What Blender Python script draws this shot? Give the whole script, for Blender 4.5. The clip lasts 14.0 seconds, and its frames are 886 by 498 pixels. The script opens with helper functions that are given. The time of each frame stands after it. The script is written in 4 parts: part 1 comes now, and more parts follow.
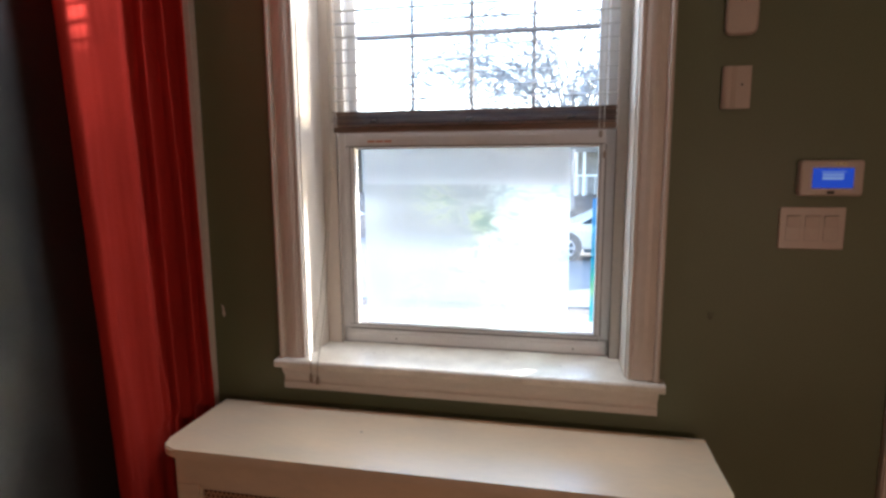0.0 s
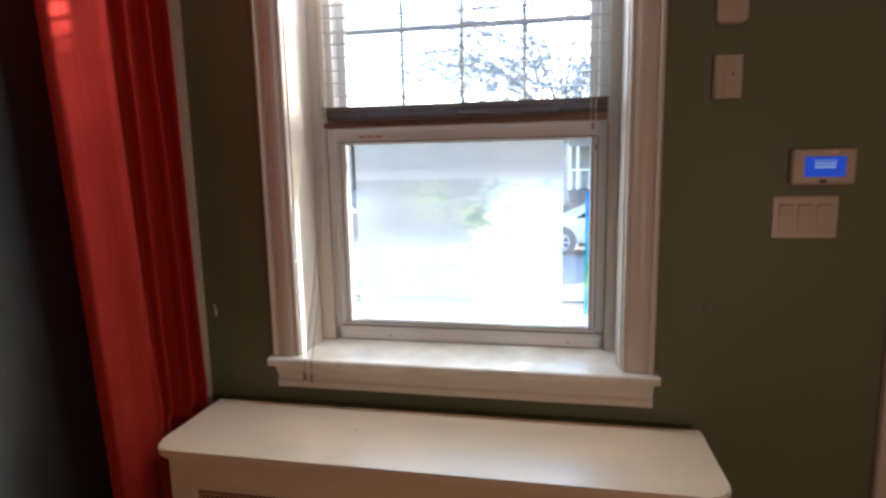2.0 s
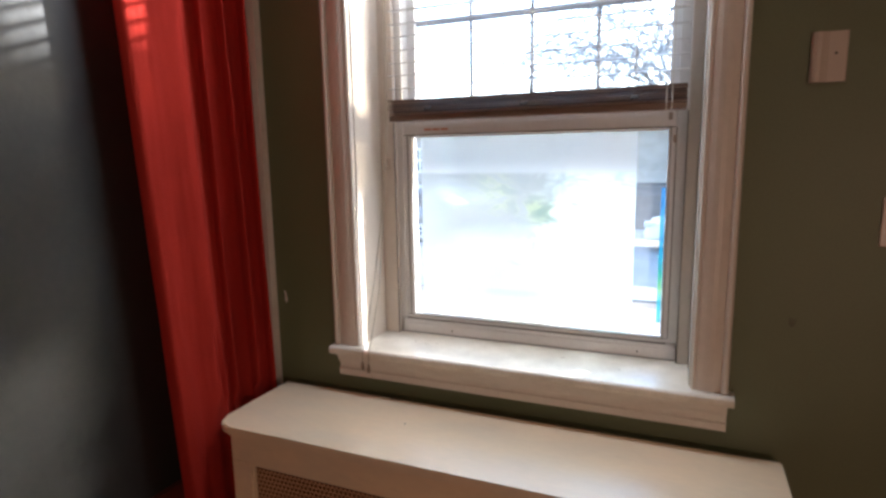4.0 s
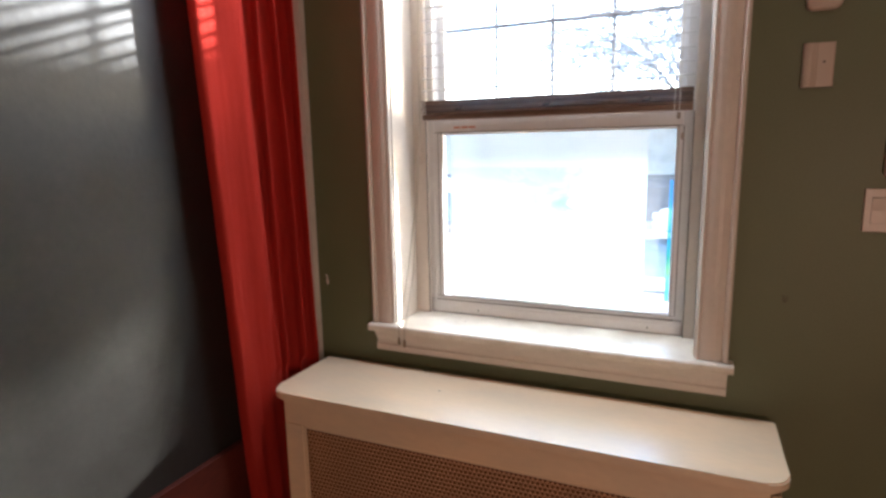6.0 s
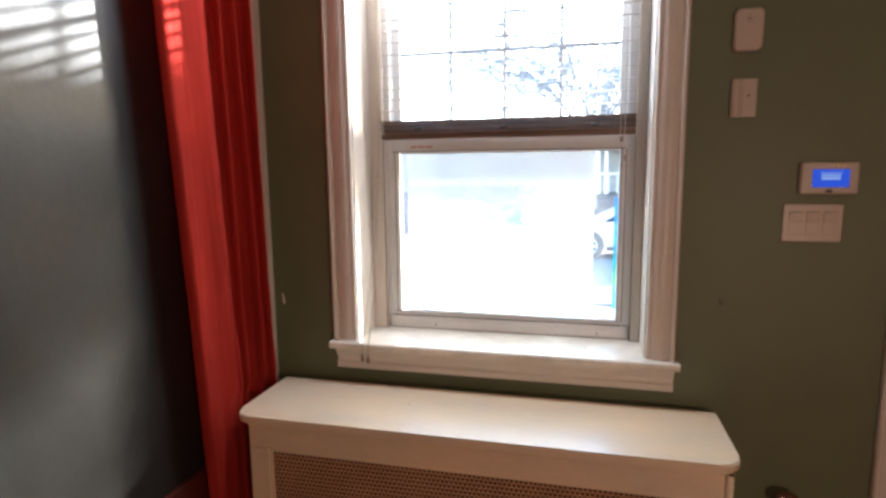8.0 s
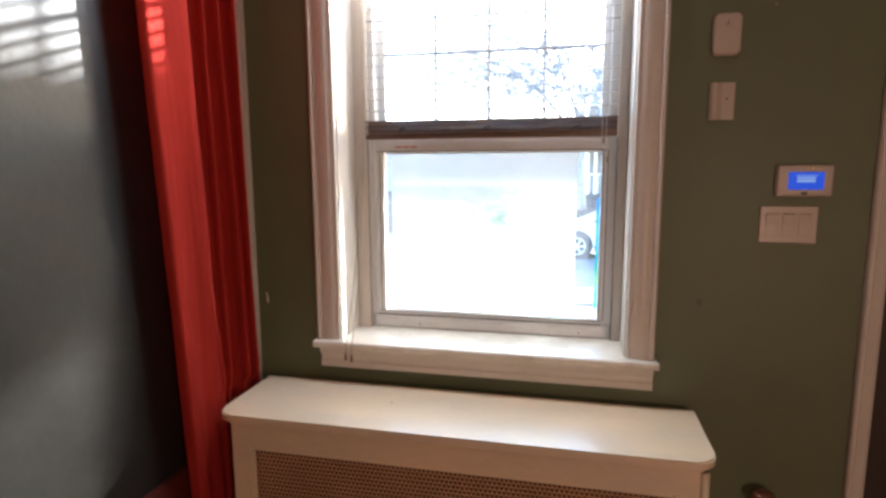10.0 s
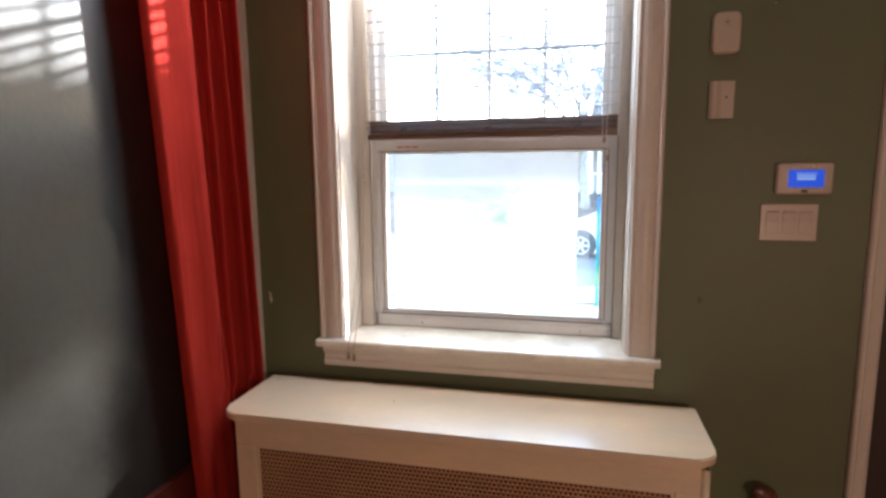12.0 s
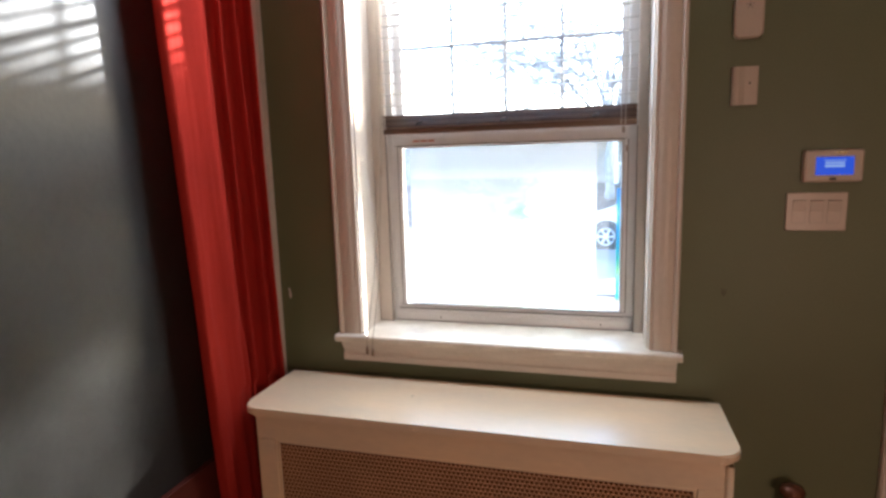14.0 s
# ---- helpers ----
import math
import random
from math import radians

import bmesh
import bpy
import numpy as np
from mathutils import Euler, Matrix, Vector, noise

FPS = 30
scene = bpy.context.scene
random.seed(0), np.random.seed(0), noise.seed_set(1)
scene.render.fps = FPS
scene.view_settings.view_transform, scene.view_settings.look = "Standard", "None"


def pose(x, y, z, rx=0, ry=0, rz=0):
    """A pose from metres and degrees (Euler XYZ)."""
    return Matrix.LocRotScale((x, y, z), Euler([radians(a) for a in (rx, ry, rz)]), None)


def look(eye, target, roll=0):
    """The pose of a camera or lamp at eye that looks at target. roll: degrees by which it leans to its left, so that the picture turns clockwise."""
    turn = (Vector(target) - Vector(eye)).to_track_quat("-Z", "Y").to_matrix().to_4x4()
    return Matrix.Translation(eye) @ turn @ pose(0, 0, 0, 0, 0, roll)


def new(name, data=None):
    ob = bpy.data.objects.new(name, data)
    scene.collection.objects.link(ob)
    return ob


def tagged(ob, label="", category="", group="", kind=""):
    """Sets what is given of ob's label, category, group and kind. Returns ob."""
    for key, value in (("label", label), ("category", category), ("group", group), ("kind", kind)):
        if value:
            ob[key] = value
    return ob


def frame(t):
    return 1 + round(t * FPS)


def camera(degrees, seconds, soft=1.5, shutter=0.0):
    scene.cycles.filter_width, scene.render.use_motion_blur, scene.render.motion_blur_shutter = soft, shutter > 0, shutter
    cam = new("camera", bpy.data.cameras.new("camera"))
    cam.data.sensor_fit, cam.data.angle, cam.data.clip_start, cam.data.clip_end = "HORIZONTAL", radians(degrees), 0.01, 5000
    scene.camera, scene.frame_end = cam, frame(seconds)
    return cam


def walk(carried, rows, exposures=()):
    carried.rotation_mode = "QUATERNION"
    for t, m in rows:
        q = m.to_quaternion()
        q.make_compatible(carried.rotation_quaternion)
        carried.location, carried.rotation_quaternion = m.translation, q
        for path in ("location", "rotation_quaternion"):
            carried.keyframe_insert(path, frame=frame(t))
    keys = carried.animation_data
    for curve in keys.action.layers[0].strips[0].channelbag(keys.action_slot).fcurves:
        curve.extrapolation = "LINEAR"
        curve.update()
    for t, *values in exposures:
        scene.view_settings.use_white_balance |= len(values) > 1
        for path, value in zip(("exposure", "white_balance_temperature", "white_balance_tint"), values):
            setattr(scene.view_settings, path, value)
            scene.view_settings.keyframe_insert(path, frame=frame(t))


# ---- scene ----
LENS = 75.3
cam = camera(LENS, 14.0, soft=2.8)
# seconds, eye x y z, yaw to the left of +y, pitch, lean
ROWS = [
    (0, 0.265, -1.707, 1.391, 11.79, -8.23, -0.32),
    (0.5, 0.272, -1.699, 1.387, 11.64, -8.21, -0.61),
    (1, 0.277, -1.689, 1.394, 11.73, -8.48, -0.81),
    (1.5, 0.279, -1.693, 1.388, 11.87, -8.54, -0.99),
    (2, 0.270, -1.695, 1.385, 11.31, -8.59, -1.15),
    (2.5, 0.314, -1.644, 1.399, 14.21, -9.18, -0.79),
    (3, 0.376, -1.549, 1.398, 20.02, -9.48, -2.20),
    (3.5, 0.417, -1.556, 1.384, 22.57, -9.03, -1.24),
    (6, 0.434, -1.810, 1.399, 23.72, -9.91, -1.11),
    (6.5, 0.406, -1.805, 1.393, 22.47, -8.59, -1.76),
    (7, 0.299, -1.885, 1.411, 16.91, -8.17, -2.58),
    (7.5, 0.271, -1.928, 1.407, 14.70, -8.26, -1.54),
    (8, 0.255, -1.936, 1.406, 13.88, -8.32, -0.70),
    (8.5, 0.254, -1.930, 1.409, 13.04, -8.30, -1.11),
    (11, 0.296, -1.953, 1.405, 12.88, -8.38, 0.04),
    (11.5, 0.293, -1.954, 1.398, 13.13, -8.27, -0.25),
    (12, 0.292, -1.953, 1.407, 13.29, -8.37, -0.61),
    (12.5, 0.283, -1.955, 1.399, 13.06, -8.15, -0.69),
    (13, 0.278, -1.961, 1.402, 12.70, -8.19, -0.58),
    (13.5, 0.308, -1.955, 1.409, 13.85, -8.58, -1.07),
    (14, 0.315, -1.933, 1.410, 15.79, -9.04, -1.69),
]
STOPS = 3.1
EXPOSURES = [(t, STOPS + s, 5450, 10) for t, s in ((0, 0.30), (2.0, 0.30), (3.0, 0.31), (3.7, 0.36), (6.0, 0.90), (7.0, 0.88), (8.0, 0.86), (14.0, 0.86))]


def gaze(x, y, z, yaw, pitch, lean):
    a, b = radians(yaw), radians(pitch)
    eye = Vector((x, y, z))
    return look(eye, eye + Vector((-math.sin(a) * math.cos(b), math.cos(a) * math.cos(b), math.sin(b))), lean)


walk(cam, [(t, gaze(*r)) for t, *r in ROWS], EXPOSURES)

# ---- world, sun and lamps ----
SUN_ELEVATION, SUN_SIDE = 17.0, 34.0      # degrees up; degrees to the right of straight out of the window
world = bpy.data.worlds.new("winter_sky")
scene.world = world
world.use_nodes = True
wn = world.node_tree.nodes
sky = wn.new("ShaderNodeTexSky")
sky.sky_type, sky.sun_disc = "NISHITA", False
sky.sun_elevation, sky.sun_rotation = radians(SUN_ELEVATION), radians(SUN_SIDE)
sky.air_density, sky.dust_density = 1.0, 1.0
wn["Background"].inputs["Strength"].default_value = 0.15
world.node_tree.links.new(sky.outputs["Color"], wn["Background"].inputs["Color"])

sun_to = Vector((math.sin(radians(SUN_SIDE)) * math.cos(radians(SUN_ELEVATION)), math.cos(radians(SUN_SIDE)) * math.cos(radians(SUN_ELEVATION)), math.sin(radians(SUN_ELEVATION))))
sun = new("sun", bpy.data.lights.new("sun", "SUN"))
sun.data.energy, sun.data.angle, sun.data.color = 2.45, radians(1.0), (1.0, 0.90, 0.76)
sun.matrix_world = look(sun_to * 30, (0, 0, 0))

# weak warm fill, added as an unseen ceiling lamp
lamp = new("ceiling_fill_light", bpy.data.lights.new("ceiling_fill_light", "AREA"))
lamp.data.shape, lamp.data.size, lamp.data.energy, lamp.data.color = "DISK", 1.0, 0.25, (1.0, 0.62, 0.42)
lamp.matrix_world = pose(0.95, -2.6, 2.60)

# added warm fill: the bulb of an unseen low lamp behind the walk
bulb = new("fill_lamp_light", bpy.data.lights.new("fill_lamp_light", "POINT"))
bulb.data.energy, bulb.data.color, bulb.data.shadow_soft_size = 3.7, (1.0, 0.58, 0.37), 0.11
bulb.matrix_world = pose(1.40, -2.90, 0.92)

# area lamp added inside the window's upper part, standing in for sky light
daylight = new("upper_window_sky_fill", bpy.data.lights.new("upper_window_sky_fill", "AREA"))
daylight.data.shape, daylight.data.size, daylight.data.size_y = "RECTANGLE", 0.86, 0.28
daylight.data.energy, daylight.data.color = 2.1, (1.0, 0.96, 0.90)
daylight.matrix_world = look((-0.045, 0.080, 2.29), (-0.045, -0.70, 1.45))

# ---- materials ----
def material(name, colour, rough=0.6, metal=0.0, vary=0.12, scale=6.0, fine=90.0, bump=0.08, stretch=(1, 1, 1), stain=None, coat=0.0, shine=0.5, each=0.0):
    """A painted or natural surface: blotches at a large scale, grain at a small one, fine relief."""
    m = bpy.data.materials.new(name)
    m.use_nodes = True
    n, link = m.node_tree.nodes, m.node_tree.links.new
    b = n["Principled BSDF"]
    b.inputs["Metallic"].default_value = metal
    b.inputs["Coat Weight"].default_value = coat
    b.inputs["Specular IOR Level"].default_value = shine
    where = n.new("ShaderNodeTexCoord")
    mapping = n.new("ShaderNodeMapping")
    mapping.inputs["Scale"].default_value = stretch
    link(where.outputs["Object"], mapping.inputs["Vector"])
    big, small = n.new("ShaderNodeTexNoise"), n.new("ShaderNodeTexNoise")
    for tex, s, d in ((big, scale, 4.0), (small, fine, 3.0)):
        tex.inputs["Scale"].default_value, tex.inputs["Detail"].default_value = s, d
        link(mapping.outputs["Vector"], tex.inputs["Vector"])
    ramp = n.new("ShaderNodeValToRGB")
    ramp.color_ramp.elements[0].position, ramp.color_ramp.elements[1].position = 0.3, 0.72
    low = stain or tuple(c * (1 - vary) for c in colour)
    ramp.color_ramp.elements[0].color = (*low, 1)
    ramp.color_ramp.elements[1].color = (*[min(1, c * (1 + vary * 0.6)) for c in colour], 1)
    link(big.outputs["Fac"], ramp.inputs["Fac"])
    mix = n.new("ShaderNodeMix")
    mix.data_type, mix.blend_type = "RGBA", "MULTIPLY"
    mix.inputs["Factor"].default_value = min(1.0, vary * 2)
    link(ramp.outputs["Color"], mix.inputs["A"])
    link(small.outputs["Fac"], mix.inputs["B"])
    gain = n.new("ShaderNodeMix")
    gain.data_type, gain.blend_type = "RGBA", "MULTIPLY"
    gain.inputs["Factor"].default_value = 1.0
    k = 1 + min(1.0, vary * 2) * 0.5
    gain.inputs["B"].default_value = (k, k, k, 1)
    link(mix.outputs["Result"], gain.inputs["A"])
    out = gain.outputs["Result"]
    if each:                              # pieces differ a little from one another
        info, spread_each, tone = n.new("ShaderNodeObjectInfo"), n.new("ShaderNodeMapRange"), n.new("ShaderNodeMix")
        spread_each.inputs["To Min"].default_value, spread_each.inputs["To Max"].default_value = 1 - each, 1 + each
        tone.data_type, tone.blend_type = "RGBA", "MULTIPLY"
        tone.inputs["Factor"].default_value = 1.0
        link(info.outputs["Random"], spread_each.inputs["Value"])
        link(out, tone.inputs["A"])
        link(spread_each.outputs["Result"], tone.inputs["B"])
        out = tone.outputs["Result"]
    link(out, b.inputs["Base Color"])
    spread = n.new("ShaderNodeMapRange")
    spread.inputs["To Min"].default_value, spread.inputs["To Max"].default_value = max(0.03, rough - 0.08), min(1, rough + 0.1)
    link(big.outputs["Fac"], spread.inputs["Value"])
    link(spread.outputs["Result"], b.inputs["Roughness"])
    if bump:
        relief = n.new("ShaderNodeBump")
        relief.inputs["Strength"].default_value, relief.inputs["Distance"].default_value = bump, 0.004
        add = n.new("ShaderNodeMath")
        add.operation = "ADD"
        link(small.outputs["Fac"], add.inputs[0])
        link(big.outputs["Fac"], add.inputs[1])
        link(add.outputs[0], relief.inputs["Height"])
        link(relief.outputs["Normal"], b.inputs["Normal"])
    return m


def glass_material(name, tint=(1, 1, 1), gloss=0.03):
    m = bpy.data.materials.new(name)
    m.use_nodes = True
    n, link = m.node_tree.nodes, m.node_tree.links.new
    n.remove(n["Principled BSDF"])
    clear, shine, mix = n.new("ShaderNodeBsdfTransparent"), n.new("ShaderNodeBsdfGlossy"), n.new("ShaderNodeMixShader")
    clear.inputs["Color"].default_value = (*tint, 1)
    shine.inputs["Roughness"].default_value = gloss
    fresnel = n.new("ShaderNodeFresnel")
    fresnel.inputs["IOR"].default_value = 1.45
    link(fresnel.outputs[0], mix.inputs[0])
    link(clear.outputs[0], mix.inputs[1])
    link(shine.outputs[0], mix.inputs[2])
    haze, hazed = n.new("ShaderNodeBsdfTranslucent"), n.new("ShaderNodeMixShader")
    haze.inputs["Color"].default_value = (0.8, 0.8, 0.82, 1)
    haze_noise = n.new("ShaderNodeTexNoise")     # a thin uneven haze added to lighten the view through the pane
    haze_noise.inputs["Scale"].default_value, haze_noise.inputs["Detail"].default_value = 7.0, 5.0
    amount = n.new("ShaderNodeMapRange")
    amount.inputs["From Min"].default_value, amount.inputs["From Max"].default_value = 0.3, 0.7
    amount.inputs["To Min"].default_value, amount.inputs["To Max"].default_value = 0.006, 0.022
    link(haze_noise.outputs["Fac"], amount.inputs["Value"])
    link(amount.outputs["Result"], hazed.inputs[0])
    link(mix.outputs[0], hazed.inputs[1])
    link(haze.outputs[0], hazed.inputs[2])
    link(hazed.outputs[0], n["Material Output"].inputs["Surface"])
    return m


def film_material(name, printed):
    """Frosted window film: translucent, partly clear, with a printed garden picture in pale greens and blues below its plain top band."""
    m = bpy.data.materials.new(name)
    m.use_nodes = True
    n, link = m.node_tree.nodes, m.node_tree.links.new
    n.remove(n["Principled BSDF"])
    where = n.new("ShaderNodeTexCoord")
    xyz = n.new("ShaderNodeSeparateXYZ")
    link(where.outputs["Object"], xyz.inputs[0])

    def ramp(socket, stops):
        r = n.new("ShaderNodeValToRGB")
        r.color_ramp.elements[0].position, r.color_ramp.elements[1].position = stops[0][0], stops[-1][0]
        r.color_ramp.elements[0].color, r.color_ramp.elements[1].color = (*stops[0][1], 1), (*stops[-1][1], 1)
        for p, c in stops[1:-1]:
            r.color_ramp.elements.new(p).color = (*c, 1)
        link(socket, r.inputs[0])
        return r

    def span(socket, a, b):
        r = n.new("ShaderNodeMapRange")
        r.inputs["From Min"].default_value, r.inputs["From Max"].default_value = a, b
        link(socket, r.inputs["Value"])
        return r.outputs["Result"]

    def blend(fac, a, b):
        x = n.new("ShaderNodeMix")
        x.data_type = "RGBA"
        link(fac, x.inputs["Factor"])
        for s, v in (("A", a), ("B", b)):
            if isinstance(v, tuple):
                x.inputs[s].default_value = (*v, 1)
            else:
                link(v, x.inputs[s])
        return x.outputs["Result"]

    def times(a, b):
        x = n.new("ShaderNodeMath")
        x.operation = "MULTIPLY"
        link(a, x.inputs[0])
        link(b, x.inputs[1])
        return x.outputs[0]

    if printed:
        stretch = n.new("ShaderNodeMapping")
        stretch.inputs["Scale"].default_value = (7.0, 1.0, 12.0)
        link(where.outputs["Object"], stretch.inputs[0])
        leaf = n.new("ShaderNodeTexNoise")
        leaf.inputs["Scale"].default_value, leaf.inputs["Detail"].default_value, leaf.inputs["Distortion"].default_value = 1.5, 3.5, 1.6
        link(stretch.outputs[0], leaf.inputs["Vector"])
        leaves = ramp(leaf.outputs["Fac"], [(0.36, (0.069, 0.114, 0.098)), (0.43, (0.098, 0.142, 0.112)), (0.48, (0.189, 0.228, 0.140)), (0.53, (0.206, 0.228, 0.178)), (0.60, (0.140, 0.168, 0.192))])
        clump = n.new("ShaderNodeTexNoise")
        clump.inputs["Scale"].default_value, clump.inputs["Detail"].default_value = 6.5, 1.5
        link(where.outputs["Object"], clump.inputs["Vector"])
        clumped = ramp(clump.outputs["Fac"], [(0.44, (0, 0, 0)), (0.56, (1, 1, 1))])
        mist = ramp(leaf.outputs["Fac"], [(0.30, (0.118, 0.145, 0.160)), (0.62, (0.150, 0.168, 0.180))])
        leaves_in_mist = blend(clumped.outputs[0], mist.outputs[0], leaves.outputs[0])
        # pale blues brightened on the right to carry the sun's glow in the film
        glow_side = ramp(leaf.outputs["Fac"], [(0.33, (0.172, 0.317, 0.350)), (0.43, (0.272, 0.388, 0.415)), (0.55, (0.372, 0.418, 0.429))])
        ragged = n.new("ShaderNodeMath")       # the brighter right side has an uneven edge
        ragged.operation = "MULTIPLY_ADD"
        ragged.inputs[1].default_value = 0.34
        link(leaf.outputs["Fac"], ragged.inputs[0])
        link(xyz.outputs["X"], ragged.inputs[2])
        side_span = span(ragged.outputs[0], -0.19, 0.51)
        right = ramp(side_span, [(0.0, (0, 0, 0)), (0.50, (0.0, 0.0, 0.0)), (0.70, (1, 1, 1)), (1, (1, 1, 1))])
        left = ramp(side_span, [(0.0, (0.0, 0.0, 0.0)), (0.14, (0.2, 0.2, 0.2)), (0.36, (1, 1, 1)), (1, (1, 1, 1))])
        picture = blend(right.outputs[0], leaves_in_mist, glow_side.outputs[0])
        picture = blend(left.outputs[0], (0.150, 0.170, 0.188), picture)
        edge = ramp(span(xyz.outputs["Z"], 1.30, 1.36), [(0.40, (1, 1, 1)), (0.56, (0, 0, 0))])
        band = blend(right.outputs[0], (0.30, 0.325, 0.358), (0.34, 0.365, 0.405))
        colour = blend(edge.outputs[0], band, picture)
    else:
        wave = n.new("ShaderNodeTexNoise")
        wave.inputs["Scale"].default_value = 9.0
        link(where.outputs["Object"], wave.inputs["Vector"])
        shade = ramp(span(xyz.outputs["Z"], 0.878, 1.30), [(0.0, (0.16, 0.70, 0.74)), (0.14, (0.10, 0.62, 0.60)), (0.24, (0.45, 0.85, 0.16)), (0.36, (0.08, 0.55, 0.24)), (0.50, (0.08, 0.55, 0.72)), (0.70, (0.12, 0.45, 0.88)), (1.0, (0.16, 0.40, 0.88))])
        colour = blend(wave.outputs["Fac"], shade.outputs[0], (0.06, 0.36, 0.46))
        colour = blend(half_way(n), shade.outputs[0], colour)
    diffuse, frost, gloss = n.new("ShaderNodeBsdfTranslucent"), n.new("ShaderNodeBsdfRefraction"), n.new("ShaderNodeBsdfGlossy")
    frost.inputs["IOR"].default_value, frost.inputs["Roughness"].default_value = (1.2, 0.52) if printed else (1.15, 0.12)
    gloss.inputs["Roughness"].default_value = 0.35
    link(colour, diffuse.inputs["Color"])
    if printed:                            # the print tints what it scatters on its way only a little
        link(blend(half_way(n), colour, (0.62, 0.63, 0.66)), frost.inputs["Color"])
    else:
        link(colour, frost.inputs["Color"])
    if printed:                            # most of the light goes on nearly straight, blurred by a few degrees
        clear = n.new("ShaderNodeBsdfRefraction")
        clear.inputs["IOR"].default_value, clear.inputs["Roughness"].default_value = 1.08, 0.40
        clear.inputs["Color"].default_value = (0.76, 0.72, 0.66, 1)
    else:
        clear = n.new("ShaderNodeBsdfTransparent")
        clear.inputs["Color"].default_value = (0.42, 0.74, 0.82, 1)
    one, two, lobes = n.new("ShaderNodeMixShader"), n.new("ShaderNodeMixShader"), n.new("ShaderNodeMixShader")
    one.inputs[0].default_value, two.inputs[0].default_value, lobes.inputs[0].default_value = 0.48, 0.04, 0.55
    link(frost.outputs[0], lobes.inputs[1])
    link(clear.outputs[0], lobes.inputs[2])
    link(diffuse.outputs[0], one.inputs[1])
    link(lobes.outputs[0], one.inputs[2])
    link(one.outputs[0], two.inputs[1])
    link(gloss.outputs[0], two.inputs[2])
    surface = two
    if printed:                            # a share passes unscattered, faded at left and foot to soften the wall's light
        even, passing, surface = n.new("ShaderNodeMapRange"), n.new("ShaderNodeBsdfTransparent"), n.new("ShaderNodeMixShader")
        even.interpolation_type = "SMOOTHSTEP"
        even.inputs["From Min"].default_value, even.inputs["From Max"].default_value, even.inputs["To Max"].default_value = -0.395, -0.255, 0.31
        passing.inputs["Color"].default_value = (0.90, 0.87, 0.80, 1)
        link(xyz.outputs["X"], even.inputs["Value"])
        foot = n.new("ShaderNodeMapRange")
        foot.interpolation_type = "SMOOTHSTEP"
        foot.inputs["From Min"].default_value, foot.inputs["From Max"].default_value = 0.83, 0.885
        link(xyz.outputs["Z"], foot.inputs["Value"])
        link(times(even.outputs["Result"], foot.outputs["Result"]), surface.inputs[0])
        link(two.outputs[0], surface.inputs[1])
        link(passing.outputs[0], surface.inputs[2])
    link(surface.outputs[0], n["Material Output"].inputs["Surface"])
    return m


def half_way(n):
    v = n.new("ShaderNodeValue")
    v.outputs[0].default_value = 0.5
    return v.outputs[0]


def screen_material(name, colour, strength):
    m = bpy.data.materials.new(name)
    m.use_nodes = True
    b = m.node_tree.nodes["Principled BSDF"]
    b.inputs["Base Color"].default_value = (0.01, 0.02, 0.06, 1)
    b.inputs["Roughness"].default_value = 0.15
    b.inputs["Emission Color"].default_value, b.inputs["Emission Strength"].default_value = (*colour, 1), strength
    return m


GREEN = material("olive_wall_paint", (0.138, 0.156, 0.081), 0.5, vary=0.10, scale=2.2, fine=160, bump=0.10)
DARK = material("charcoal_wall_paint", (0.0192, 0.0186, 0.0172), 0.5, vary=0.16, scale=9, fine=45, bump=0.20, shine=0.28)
WHITE = material("white_trim_paint", (0.67, 0.60, 0.525), 0.38, vary=0.06, scale=5, fine=60, bump=0.05)
SILL = material("worn_white_sill_paint", (0.80, 0.75, 0.66), 0.34, vary=0.12, scale=9, fine=120, bump=0.06, stain=(0.58, 0.52, 0.43))
COVER = material("cream_painted_wood", (0.86, 0.66, 0.43), 0.33, vary=0.07, scale=4, fine=70, bump=0.05, stretch=(0.4, 1, 1), stain=(0.68, 0.58, 0.44), coat=0.65, shine=0.8)
COVER.node_tree.nodes["Principled BSDF"].inputs["Coat Roughness"].default_value = 0.42
VINYL = material("grey_vinyl", (0.78, 0.77, 0.76), 0.45, vary=0.06, scale=8, fine=80, bump=0.03)
BRASS = material("tan_metal_sheet", (0.60, 0.35, 0.19), 0.45, metal=0.0, vary=0.15, scale=10, fine=90, bump=0.04)
SHADE = material("backing_brown", (0.20, 0.092, 0.046), 0.9, vary=0.2, bump=0)
RED = material("red_curtain_cloth", (0.55, 0.040, 0.025), 0.92, vary=0.10, scale=7, fine=420, bump=0.12, shine=0.12, stretch=(1, 1, 0.35))
# slat colours carry the light: open slats lit cream, the stack shaded brown
SLAT = material("lit_cream_slat", (0.62, 0.61, 0.595), 0.42, vary=0.06, scale=5, fine=40, bump=0.03, stretch=(0.25, 4, 4))
STACK = material("shaded_brown_wood_slat", (0.25, 0.158, 0.108), 0.45, vary=0.3, scale=5, fine=40, bump=0.04, stretch=(0.3, 4, 8), each=0.6)
CORD = material("pale_cord", (0.62, 0.58, 0.50), 0.8, vary=0.1, bump=0)
PLASTIC = material("ivory_plastic", (0.54, 0.445, 0.365), 0.35, vary=0.03, scale=9, bump=0.02)
DARKMARK = material("dark_mark", (0.05, 0.045, 0.04), 0.5, vary=0.1, bump=0)
FLOORWOOD = material("red_brown_floor_wood", (0.22, 0.07, 0.035), 0.35, vary=0.3, scale=3, fine=40, bump=0.05, stretch=(6, 0.6, 1))
CEIL = material("ceiling_paint", (0.72, 0.70, 0.66), 0.8, vary=0.05, bump=0.05)
